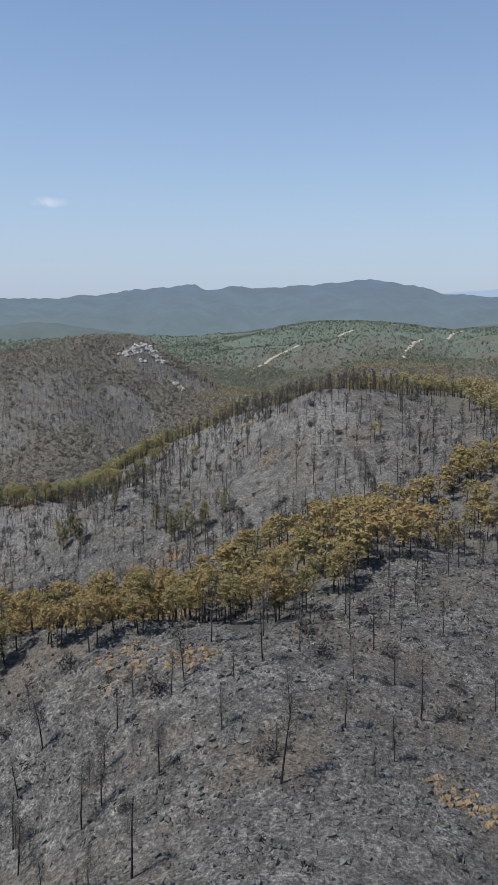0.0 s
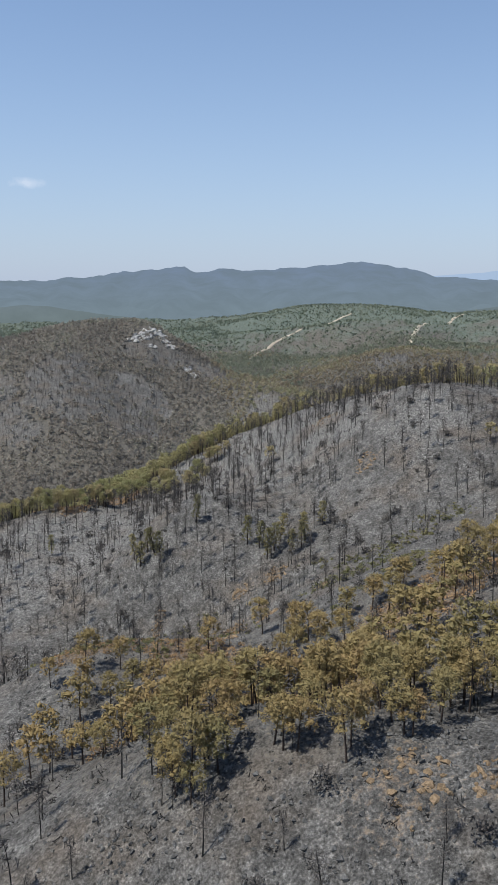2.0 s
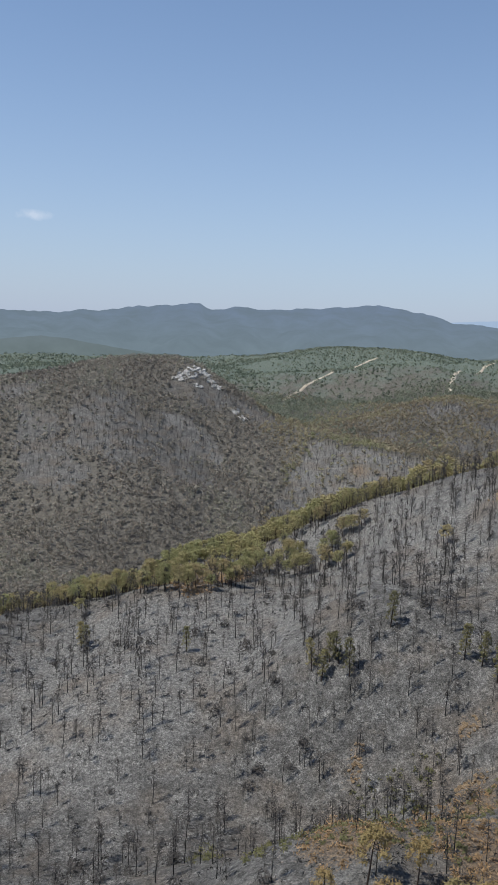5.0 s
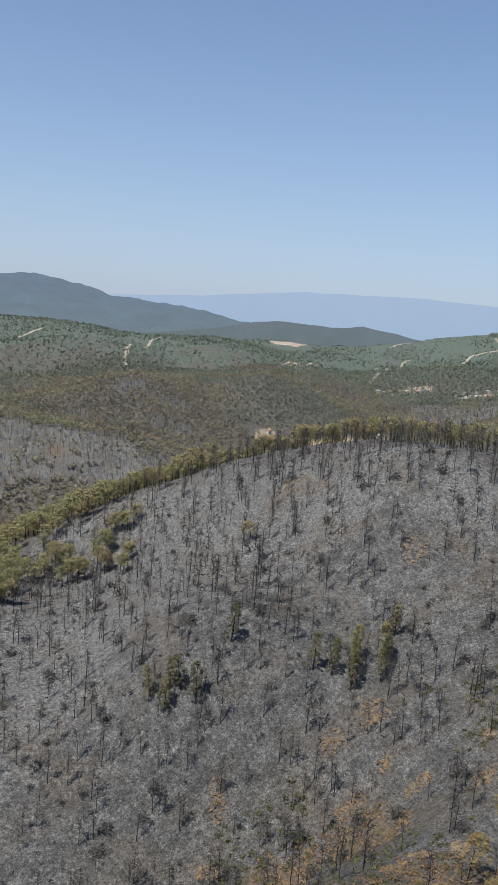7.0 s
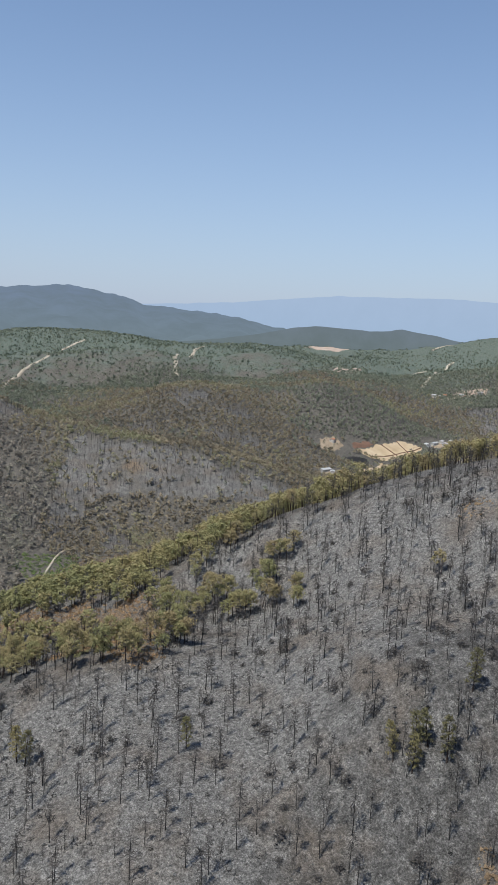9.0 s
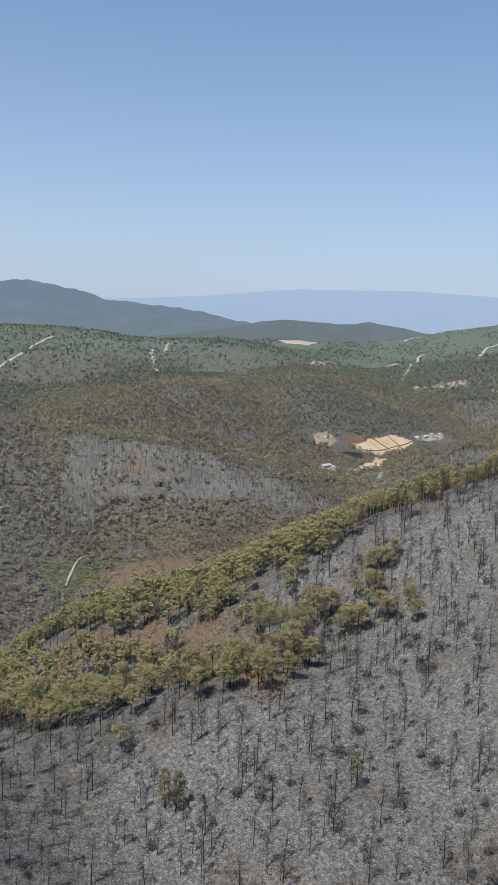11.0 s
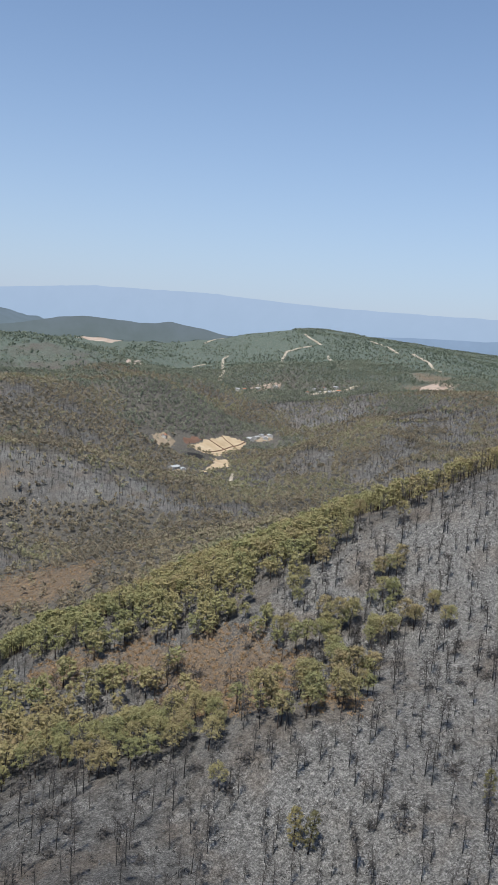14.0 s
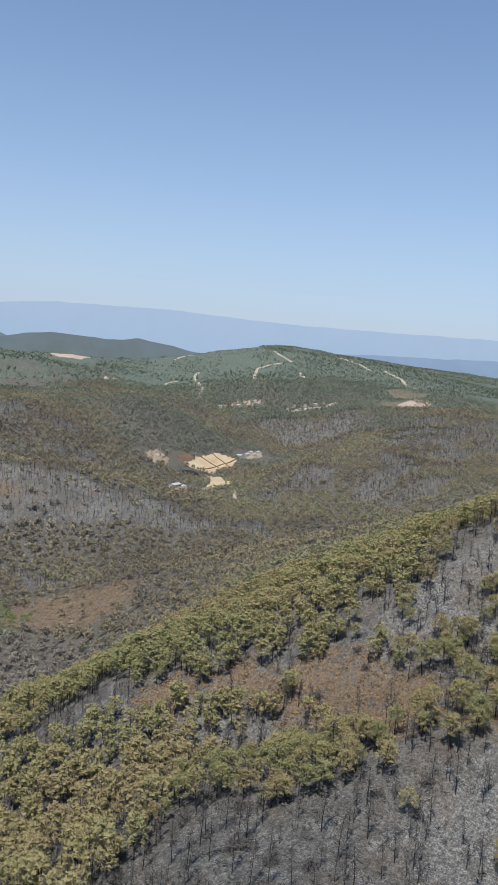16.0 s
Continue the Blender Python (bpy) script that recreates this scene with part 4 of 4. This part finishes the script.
# Woods beyond the ridge: browned on the near hills, green further off.
mx, my = scattered(-620, 1500, 640, 1980, 6.4)
ex, ey = scattered(-620, 760, 640, 1130, 7.6)
more = (ey < 1010 + 0.15 * ex) & (rng.uniform(0, 1, len(ex)) < 0.65)
mx, my = np.r_[mx, ex[more]], np.r_[my, ey[more]]
fire = burnt_patches(mx, my)
clear = spots(mx, my, BROWN_SLOPES)
keep = seen_country(mx, my, 40) & (belt(mx, my) < 0.3) & ~stands(mx, my) & ~in_field(mx, my) & ((clear < 0.5) | (rng.uniform(0, 1, len(mx)) < 0.1))
keep &= rng.uniform(0, 1, len(mx)) < np.where(fire > 0.45, 0.2, 0.95) * np.where(np.hypot((mx + 168) / 34, (my - 1362) / 52) > 0.9, 1.0, 0.3) * (np.hypot((mx + 95) / 26, (my - 915) / 38) > 0.9)
mx, my = mx[keep], my[keep]
hue = value_noise(mx, my, 130, 51) + 0.5 * value_noise(mx, my, 50, 52) + rng.normal(0, 0.25, len(mx))
leafy = hue + np.clip((np.hypot(mx - 300, my - 900) - 620) / 350, -0.6, 2.5) + 1.4 * np.exp(-((mx - 540) / 130) ** 2 - ((my - 1440) / 110) ** 2) > 0.55 + 1.2 * np.clip((-60 - mx) / 80, 0, 1)
def ragged_crowns(blades, size, width):
    """Crowns of trees some way off: ragged sprays of needles round an open, uneven top."""
    out = []
    for _ in range(16):
        q = rng.normal(0, 1, (blades, 3))
        q /= np.linalg.norm(q, axis=1)[:, None]
        q[:, 2] = np.abs(q[:, 2]) * 1.15 - 0.3
        wide, tall = rng.uniform(1.9, 2.7), rng.uniform(2.2, 3.6)
        places = q * (wide, wide, tall) * rng.uniform(0.55, 1.1, (blades, 1)) + (0, 0, tall * 1.05)
        out.append(tufts(places, size, width, 1, q * 0.55))
    return out


mid_shapes, fine_shapes = ragged_crowns(12, 2.7, 0.85), ragged_crowns(21, 2.1, 0.55)
close = my < 1010 + 0.15 * mx
ashy = mx < -70 + 25 * value_noise(mx, my, 60, 53)
for name, pick, shapes_, mat, label in (("browned_near_wood", close & ~leafy & ~ashy, fine_shapes, BROWNED, "browned pine woods in the valley behind the ridge"),
                                        ("browned_wood", ~close & ~leafy & ~ashy, mid_shapes, BROWNED, "pine woods browned by the fire on the middle hills"),
                                        ("greyed_near_wood", close & ~leafy & ashy, fine_shapes, GREYED, "grey-brown fire-killed pines in the western hollow"),
                                        ("greyed_wood", ~close & ~leafy & ashy, mid_shapes, GREYED, "grey-brown fire-killed pine woods on the rocky hill"),
                                        ("green_near_wood", close & leafy, fine_shapes, GREEN, "green pines in the valley behind the ridge"),
                                        ("green_wood", ~close & leafy, mid_shapes, GREEN, "unburnt dark green pine woods round the valley")):
    if pick.any():
        joined(name, mx[pick], my[pick], shapes_, mat, label, "woodland", scale=(0.62, 1.22) if shapes_ is fine_shapes else (0.7, 1.25), tone=grove_tone(mx[pick], my[pick], 60))
dx, dy = scattered(-560, 1150, 660, 1700, 5.0)
fire = burnt_patches(dx, dy)
keep = seen_country(dx, dy, 20) & (fire > 0.4) & ~in_field(dx, dy) & (rng.uniform(0, 1, len(dx)) < 0.85)
thin = [gather([bent_stem(8.5, 0.2, 3, 0.05, 2)[1], tufts(rng.normal(0, 0.5, (6, 3)) + (0, 0, 5.5), 1.8, 0.06, 1)]) for _ in range(6)]
joined("burnt_far_wood", dx[keep], dy[keep], thin, CHAR, "black burnt trees on the bluish ashen slopes", "woodland", scale=(0.6, 1.1))
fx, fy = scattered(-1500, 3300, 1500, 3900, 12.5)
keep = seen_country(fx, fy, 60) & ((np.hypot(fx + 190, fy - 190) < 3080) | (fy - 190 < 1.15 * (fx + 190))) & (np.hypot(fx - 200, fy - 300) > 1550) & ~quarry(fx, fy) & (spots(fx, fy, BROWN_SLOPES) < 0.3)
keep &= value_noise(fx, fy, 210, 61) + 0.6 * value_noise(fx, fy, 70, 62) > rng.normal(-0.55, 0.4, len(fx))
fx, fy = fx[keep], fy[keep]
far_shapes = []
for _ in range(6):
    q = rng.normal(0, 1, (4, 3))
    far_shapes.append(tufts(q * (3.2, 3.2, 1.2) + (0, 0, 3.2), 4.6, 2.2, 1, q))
joined("far_wood", fx, fy, far_shapes, HAZED_GREEN, "green pine woods on the far hills", "woodland", tone=grove_tone(fx, fy, 160))

# Stones and burnt scrub strewn over the near slopes.
sx, sy = scattered(-330, 190, 95, 620, 3.6)
keep = (belt(sx, sy) > 0.4) & (rng.uniform(0, 1, len(sx)) < 0.55)
sx, sy = sx[keep], sy[keep]
corner = np.array([(1, 0, 0), (0, 1, 0), (-1, 0, 0), (0, -1, 0), (0, 0, 1), (0, 0, -1)], float)
sides = np.array([(0, 1, 4), (1, 2, 4), (2, 3, 4), (3, 0, 4), (1, 0, 5), (2, 1, 5), (3, 2, 5), (0, 3, 5)])
stones = []
for _ in range(24):
    v = corner * rng.uniform(0.45, 0.8, (6, 1)) * rng.uniform(0.45, 1.0, 3)
    stones.append((v @ np.array(Euler(rng.uniform(0, 6.28, 3)).to_matrix()) + (0, 0, 0.1), sides))
tx, ty = scattered(-75, 85, 95, 215, 1.3)
cover = value_noise(tx, ty, 17, 72) + 0.6 * value_noise(tx, ty, 6, 73)
keep = (belt(tx, ty) > 0.4) & (rng.uniform(0, 1, len(tx)) < 0.62 + 0.5 * cover)
sx, sy = np.r_[sx, tx[keep]], np.r_[sy, ty[keep]]
joined("rubble", sx, sy, stones, STONE, "grey ash-covered stones strewn over the burnt slope", "rubble", scale=(0.25, 1.35), sink=0.05)
cx, cy = scattered(-330, 190, 95, 620, 4.3)
keep = (belt(cx, cy) > 0.4) & (rng.uniform(0, 1, len(cx)) < 0.35 + 0.5 * value_noise(cx, cy, 22, 71))
scrub = [tufts(rng.normal(0, 0.35, (6, 3)) * (1, 1, 0.2), 1.1, 0.09, 2) for _ in range(8)]
joined("burnt_scrub", cx[keep], cy[keep], scrub, CHAR, "low black burnt scrub on grey ash", "scrub", scale=(0.6, 1.6))


def low_growth(name, x, y, tall, wide, blades, material, label, scale):
    shapes_ = []
    for _ in range(8):
        q = rng.normal(0, 1, (blades, 3))
        q /= np.linalg.norm(q, axis=1)[:, None]
        q[:, 2] = np.abs(q[:, 2])
        shapes_.append(tufts(q * (wide, wide, tall) * rng.uniform(0.4, 1.0, (blades, 1)), 0.4 * wide + 0.22, 0.11 * wide + 0.05, 1, q))
    joined(name, x, y, shapes_, material, label, "scrub", scale=scale, tone=grove_tone(x, y, 12))


fx_, fy_ = scattered(-330, 190, 95, 700, 1.9)
keep = (spots(fx_, fy_, BROWN_SLOPES) > 0.3) & (rng.uniform(0, 1, len(fx_)) < 0.8)
low_growth("rusty_scrub", fx_[keep], fy_[keep], 0.85, 1.15, 18, FERN, "rust-brown scorched scrub in patches on the slope", (0.5, 1.4))
fx_, fy_ = scattered(-110, 30, 830, 945, 3.2)
keep = (spots(fx_, fy_, BROWN_SLOPES) > 0.3) & (rng.uniform(0, 1, len(fx_)) < 0.85)
low_growth("rusty_slope_scrub", fx_[keep], fy_[keep], 0.9, 1.5, 10, FERN, "orange-brown scorched scrub on the slope of the hollow", (0.6, 1.4))
fx_, fy_ = scattered(-130, 70, 230, 370, 2.5)
keep = (inside(fx_, fy_, SPUR_SCRUB, 8.0) & (rng.uniform(0, 1, len(fx_)) < 0.42)) | ((value_noise(fx_, fy_, 16, 91) + 0.3 * value_noise(fx_, fy_, 5, 92) > 0.3) & (fy_ > 275 + 0.35 * np.abs(fx_ + 40)))
low_growth("green_scrub", fx_[keep], fy_[keep], 0.9, 1.1, 30, SHRUB, "yellow-green shrubs left by the fire in the hollow", (0.5, 1.4))
fx_, fy_ = scattered(-130, -60, 870, 955, 3.2)
keep = (np.hypot((fx_ + 95) / 30, (fy_ - 915) / 40) + 0.3 * value_noise(fx_, fy_, 12, 94) < 0.95)
low_growth("fresh_scrub", fx_[keep], fy_[keep], 1.3, 1.6, 30, FRESH, "bright green shrubs in the hollow beside the track", (0.5, 1.5))
fx_, fy_ = scattered(-330, 190, 95, 640, 9.0)
keep = (belt(fx_, fy_) > 0.4) & (rng.uniform(0, 1, len(fx_)) < 0.2 + 0.3 * value_noise(fx_, fy_, 30, 95))
bush = [tufts(rng.normal(0, 0.62, (100, 3)) * (1, 1, 0.9) + (0, 0, 0.9), 0.8, 0.11, 1) for _ in range(6)]
joined("charred_bush", fx_[keep], fy_[keep], bush, TWIG, "black burnt bushes between the dead trees", "scrub", scale=(0.7, 1.8))
fx_, fy_ = scattered(-330, 190, 95, 640, 2.7)
keep = (belt(fx_, fy_) > 0.4) & (rng.uniform(0, 1, len(fx_)) < 0.42 + 0.35 * value_noise(fx_, fy_, 14, 93))
low_growth("ashen_scrub", fx_[keep], fy_[keep], 0.4, 0.6, 6, GREYSCRUB, "pale grey ashen remains of low scrub", (0.5, 1.5))


# ---- rocks ----
def boulder(size, seed):
    bm = bmesh.new()
    bmesh.ops.create_icosphere(bm, subdivisions=1, radius=size)
    off = Vector((seed * 7.3, seed * 3.1, 0))
    for v in bm.verts:
        v.co *= 1 + 0.75 * noise.noise(v.co / size * 1.3 + off) + 0.5 * noise.noise(v.co / size * 3.1 + off)
        v.co.z *= 0.72
    me = bpy.data.meshes.new("boulder")
    bm.to_mesh(me)
    bm.free()
    return me


ROCKS = [boulder(1.0, k) for k in range(6)]


def outcrop(x, y, reach, count, material, label, big):
    root = tagged(new("rock_outcrop"), label, "rocks", "rock outcrops on the slopes")
    root.location = (x, y, high(x, y))
    for _ in range(count):
        a, d = rng.uniform(0, 2 * math.pi), reach * math.sqrt(rng.uniform(0, 1))
        bx_, by_ = x + d * math.cos(a), y + d * math.sin(a)
        src = ROCKS[int(rng.integers(0, 6))]
        key = src.name + material.name
        me = bpy.data.meshes.get(key)
        if me is None:
            me = src.copy()
            me.name = key
            me.materials.clear()
            me.materials.append(material)
        ob = new("boulder", me)
        ob.parent = root
        s = big * rng.uniform(0.4, 1.2)
        z = float(on_ground(bx_, by_)[0])
        ob.matrix_basis = Matrix.Translation((bx_ - x, by_ - y, z - root.location.z - 0.1 * s)) @ pose(0, 0, 0, rng.uniform(-25, 25), rng.uniform(-25, 25), rng.uniform(0, 360)) @ Matrix.Diagonal((s, s * rng.uniform(0.7, 1.2), s * rng.uniform(0.7, 1.1), 1))


for x, y, r in BROWN_SPOTS:
    outcrop(x, y, r * 0.8, 16 + 2 * int(r), OCHRE, "broken ochre rocks showing through the burnt ground", 0.75)
for x, y, r in ((-196, 1338, 9), (-188, 1352, 10), (-179, 1369, 12), (-170, 1390, 12), (-164, 1401, 11), (-156, 1372, 11), (-142, 1356, 9), (-168, 1332, 8), (-114, 1300, 6), (-104, 1290, 5)):
    outcrop(x, y, r, int(r * 1.5), LIMESTONE, "pale grey limestone crag among pines on the hilltop", 4.2)
for x, y, r in ((18, 150, 6), (-6, 132, 5), (44, 160, 7), (-150, 470, 6), (20, 470, 7), (-60, 440, 6), (-185, 490, 5)):
    outcrop(x, y, r, 9, STONE, "ash-grey boulders on the burnt slope", 0.8)


# ---- roads, fields and bare ground ----
def road(name, pts, width, label, material=None):
    pts = np.array(pts, float)
    run = np.r_[0, np.cumsum(np.hypot(np.diff(pts[:, 0]), np.diff(pts[:, 1])))]
    s = np.linspace(0, run[-1], max(4, int(run[-1] / 7)))
    x, y = np.interp(s, run, pts[:, 0]), np.interp(s, run, pts[:, 1])
    x, y = x + 3.0 * value_noise(s, s * 0 + width, 60, 81), y + 3.0 * value_noise(s, s * 0 + 9, 60, 82)
    tx, ty = np.gradient(x), np.gradient(y)
    ln = np.hypot(tx, ty) + 1e-6
    sx_, sy_ = -ty / ln, tx / ln
    half = width * 0.5 * (1 + 0.3 * value_noise(s, s * 0, 25, 83))
    rows = []
    for k, drop in ((-1.35, -1.6), (-1.0, 0.0), (0.0, 0.25), (1.0, 0.0), (1.35, -1.6)):
        ax, ay = x + sx_ * half * k, y + sy_ * half * k
        lift = 0.5 + 0.0007 * np.hypot(ax, ay)
        rows.append(np.stack([ax, ay, on_ground(ax, ay) + lift + drop], 1))
    n = len(s)
    a = (np.arange(4)[:, None] * n + np.arange(n - 1)[None, :]).ravel()
    faces = np.stack([a, a + 1, a + n + 1, a + n], 1)
    return tagged(new(name, mesh_of(name, np.concatenate(rows), faces, material or TRACK, True)), label, "road", kind="structure")


def patch(name, polygon, material, label, cell=5.0, lift=0.5, category="field", kind="structure"):
    """A sheet of other ground laid over the land, with a ragged edge and a skirt into the soil."""
    p = np.array(polygon, float)
    x, y = np.meshgrid(np.arange(p[:, 0].min(), p[:, 0].max() + cell, cell), np.arange(p[:, 1].min(), p[:, 1].max() + cell, cell))
    ins = inside(x, y, polygon, cell * 0.5)
    z = on_ground(x.ravel(), y.ravel()).reshape(x.shape) + np.where(ins, lift, -1.0)
    rows, cols = x.shape
    a = (np.arange(rows - 1)[:, None] * cols + np.arange(cols - 1)[None, :])
    good = (ins[:-1, :-1] | ins[1:, :-1] | ins[:-1, 1:] | ins[1:, 1:])
    a = a[good]
    faces = np.stack([a, a + 1, a + cols + 1, a + cols], 1)
    return tagged(new(name, mesh_of(name, np.stack([x.ravel(), y.ravel(), z.ravel()], 1), faces, material, True)), label, category, kind=kind)


road("road_valley_side", [(347, 1916), (372, 1998), (407, 2110), (442, 2203), (520, 2350), (594, 2492), (631, 2524)], 7, "pale dirt road that winds up the wooded far hill")
road("road_hill", [(-14, 1920), (24, 2005), (54, 2073), (87, 2130), (126, 2177), (180, 2440), (254, 2671), (338, 2759)], 6, "pale dirt road slanting over the green hill")
road("road_saddle", [(895, 1814), (954, 1874), (1106, 2053), (1437, 2449), (1481, 2482)], 7, "pale firebreak track on the far hills")
road("road_spur", [(1045, 2159), (1269, 2389), (1322, 2388)], 6, "pale dirt track towards the far saddle")
road("road_bend", [(1112, 1835), (1533, 2274), (1645, 2372), (1699, 2364), (1727, 2336)], 7, "pale firebreak track climbing the far hill")
road("road_crest", [(1609, 2150), (1453, 1977), (1221, 1733)], 6, "pale firebreak track to the far crest")
road("road_brow", [(1822, 2470), (1777, 2381), (1741, 2309)], 6, "pale track over the brow of the far hill")
road("road_upper", [(1521, 2662), (1600, 2700), (1690, 2745)], 7, "pale track on the upper hill")
road("road_ridge", [(1861, 2193), (1800, 2094), (1684, 1933)], 6, "pale track along the far ridge")
road("road_slope", [(1709, 1900), (1644, 1799), (1517, 1656)], 7, "pale firebreak track running down the end of the far ridge")
road("road_hollow", [(-66, 965), (-80, 947), (-86, 934), (-91, 921), (-96, 911), (-101, 900)], 1.6, "pale track in the green hollow")
road("road_farm", [(301, 1061), (347, 1117), (374, 1150)], 4, "short pale track by the farm")
road("road_village", [(1018, 1652), (1063, 1646), (1106, 1628), (1165, 1632)], 6, "pale lane at the village")
patch("field_stubble", FIELD, STUBBLE, "golden harvested wheat field in the valley")
patch("field_lower", LOW_FIELD, STUBBLE, "small golden stubble plots below the field")
patch("field_ploughed", [(463, 1376), (503, 1386), (508, 1376), (456, 1353)], PLOUGHED, "dark ploughed field strip", lift=0.9)
patch("field_burnt", [(405, 1305), (444, 1324), (464, 1315), (419, 1278)], CHAR, "burnt black plot beside the stubble", lift=0.9)
patch("field_yard", [(408, 1377), (444, 1393), (447, 1371), (409, 1325), (383, 1325)], YARD, "pale bare farmyard with scattered trees", lift=0.7)
patch("field_barns", [(619, 1383), (649, 1402), (677, 1408), (671, 1383), (637, 1375)], YARD, "pale yard round the farm sheds", lift=0.7)
patch("field_shed", [(320, 1211), (345, 1232), (338, 1192), (320, 1185)], YARD, "pale yard below the field", lift=0.7)
patch("quarry_floor", [(1151, 2901), (1309, 2847), (1212, 2790), (1169, 2825)], REDSOIL, "pinkish open quarry on the far hill", 10, 2.0, "quarry")
patch("bare_slope", [(1240, 1500), (1316, 1564), (1377, 1559), (1385, 1507), (1317, 1476)], REDSOIL, "reddish bare slope in the scrub", 8, 1.2, "bare ground")
patch("village_ground", [(816, 1657), (968, 1775), (1025, 1744), (1018, 1726), (958, 1742)], REDSOIL, "reddish bare strip by the village", 7, 1.2, "bare ground")
patch("quarry_bench", [(674, 1884), (794, 2038), (1073, 2423), (1105, 2422), (841, 2033), (709, 1888)], REDSOIL, "pale cutting on the green hill", 8, 1.5, "bare ground")
for a, b in (((470, 1330), (600, 1382)), ((520, 1380), (535, 1350)), ((562, 1398), (560, 1350))):
    road("field_path", [a, ((a[0] + b[0]) / 2 + 4, (a[1] + b[1]) / 2), b], 1.0, "brown field path between the stubble plots", PLOUGHED)


# ---- houses ----
def box(sx_, sy_, sz_, z0=0.0):
    v = np.array([(x, y, z) for z in (z0, z0 + sz_) for x, y in ((-sx_ / 2, -sy_ / 2), (sx_ / 2, -sy_ / 2), (sx_ / 2, sy_ / 2), (-sx_ / 2, sy_ / 2))])
    return v, np.array([(0, 3, 2, 1), (4, 5, 6, 7), (0, 1, 5, 4), (1, 2, 6, 5), (2, 3, 7, 6), (3, 0, 4, 7)])


def gable(sx_, sy_, rise, z0, over=0.4):
    w, d = sx_ / 2 + over, sy_ / 2 + over
    v = np.array([(-w, -d, z0), (w, -d, z0), (w, d, z0), (-w, d, z0), (-w, 0, z0 + rise), (w, 0, z0 + rise), (-w, -d, z0 - 0.25), (w, -d, z0 - 0.25), (w, d, z0 - 0.25), (-w, d, z0 - 0.25)])
    return v, np.array([(0, 1, 5, 4), (2, 3, 4, 5), (6, 9, 8, 7), (0, 6, 7, 1), (2, 8, 9, 3), (1, 7, 8, 2), (3, 9, 6, 0), (1, 2, 5, 5), (3, 0, 4, 4)])[:7]


def house(name, x, y, w, d, h, turn, roof_mat, label, category):
    root = tagged(new(name), label, category, "buildings in the valley")
    root.matrix_basis = pose(x, y, float(on_ground(x, y)[0]) + 0.4, 0, 0, turn)
    v, f = box(w, d, h + 1.5, -1.5)
    part("wall", mesh_of("wall", v, f, WHITEWALL), root)
    v, f = gable(w, d, min(w, d) * 0.22, h + 0.02)
    roof = part("roof", mesh_of("roof", v, f, roof_mat), root)
    for side in (-1, 1):
        end = np.array([(side * w / 2, -d / 2, h), (side * w / 2, d / 2, h), (side * w / 2, 0, h + d * 0.2)])
        part("gable", mesh_of("gable", end, np.array([(0, 1, 2)]), WHITEWALL), root)
    for k in range(max(1, int(w / 4))):
        v, f = box(1.2, 0.12, 1.2, 1.2)
        ob = part("window", mesh_of("window", v, f, PANE), root, "dark window")
        ob.location = (-w / 2 + 2 + k * 4, -d / 2 - 0.03, 0)
    v, f = box(1.1, 0.12, 2.1, 0.0)
    ob = part("door", mesh_of("door", v, f, BARK), root, "dark wooden door")
    ob.location = (w / 2 - 1.0, -d / 2 - 0.04, 0)
    return root


house("farm_shed", 329, 1211, 18, 8, 3.5, 20, ROOFPALE, "long white farm shed with a pale sheet roof", "shed")
house("farm_shed", 332, 1196, 9, 6, 3, 60, ROOFPALE, "small white shed below the wheat field", "shed")
for i, (x, y) in enumerate(((634, 1389), (655, 1399), (653, 1385), (674, 1397), (618, 1385))):
    house("greenhouse_shed", x, y, 15 - 2 * (i % 2), 8, 3, 25 + 12 * i, ROOFPALE, "pale farm shed beside the golden field", "shed")
house("farmhouse", 428, 1372, 9, 7, 4.5, 40, TILE, "white farmhouse with a clay tile roof", "house")
for i, (x, y) in enumerate(((1028, 1658), (1053, 1663), (1056, 1648), (1077, 1652), (1075, 1635), (1103, 1643), (1093, 1623), (830, 1672), (870, 1712), (905, 1735), (960, 1750), (1000, 1735), (1128, 1640))):
    house("village_house", x, y, 8 + 2 * (i % 3), 7, 3.0 + (i % 2) * 1.4, 17 * i, TILE if i % 3 == 0 else ROOFPALE, "white village house with pitched roof among pines" if i % 3 else "white village house with a clay tile roof", "house")

# Small round trees on the farmyard and along the field.
ox, oy = np.array([(400, 1350), (410, 1366), (420, 1378), (430, 1360), (438, 1382), (416, 1345), (440, 1368), (405, 1332), (446, 1312), (452, 1300), (430, 1318), (415, 1310), (400, 1290), (412, 1268), (440, 1285), (455, 1290), (395, 1262), (470, 1300), (420, 1295), (436, 1270)], float).T
olive = [pine_shape(4.6, 2.0, 9, 9, 0.6, 0.14, 0.35) for _ in range(3)]
kinds = [mesh_tree("olive_tree", "small round dark green tree on the farmyard", t, c, "crown", BARK, GREEN, "tree", "trees round the farm") for t, c in olive]
plant(kinds, ox, oy, rng.uniform(0.9, 1.3, len(ox)))
cast_off(kinds)
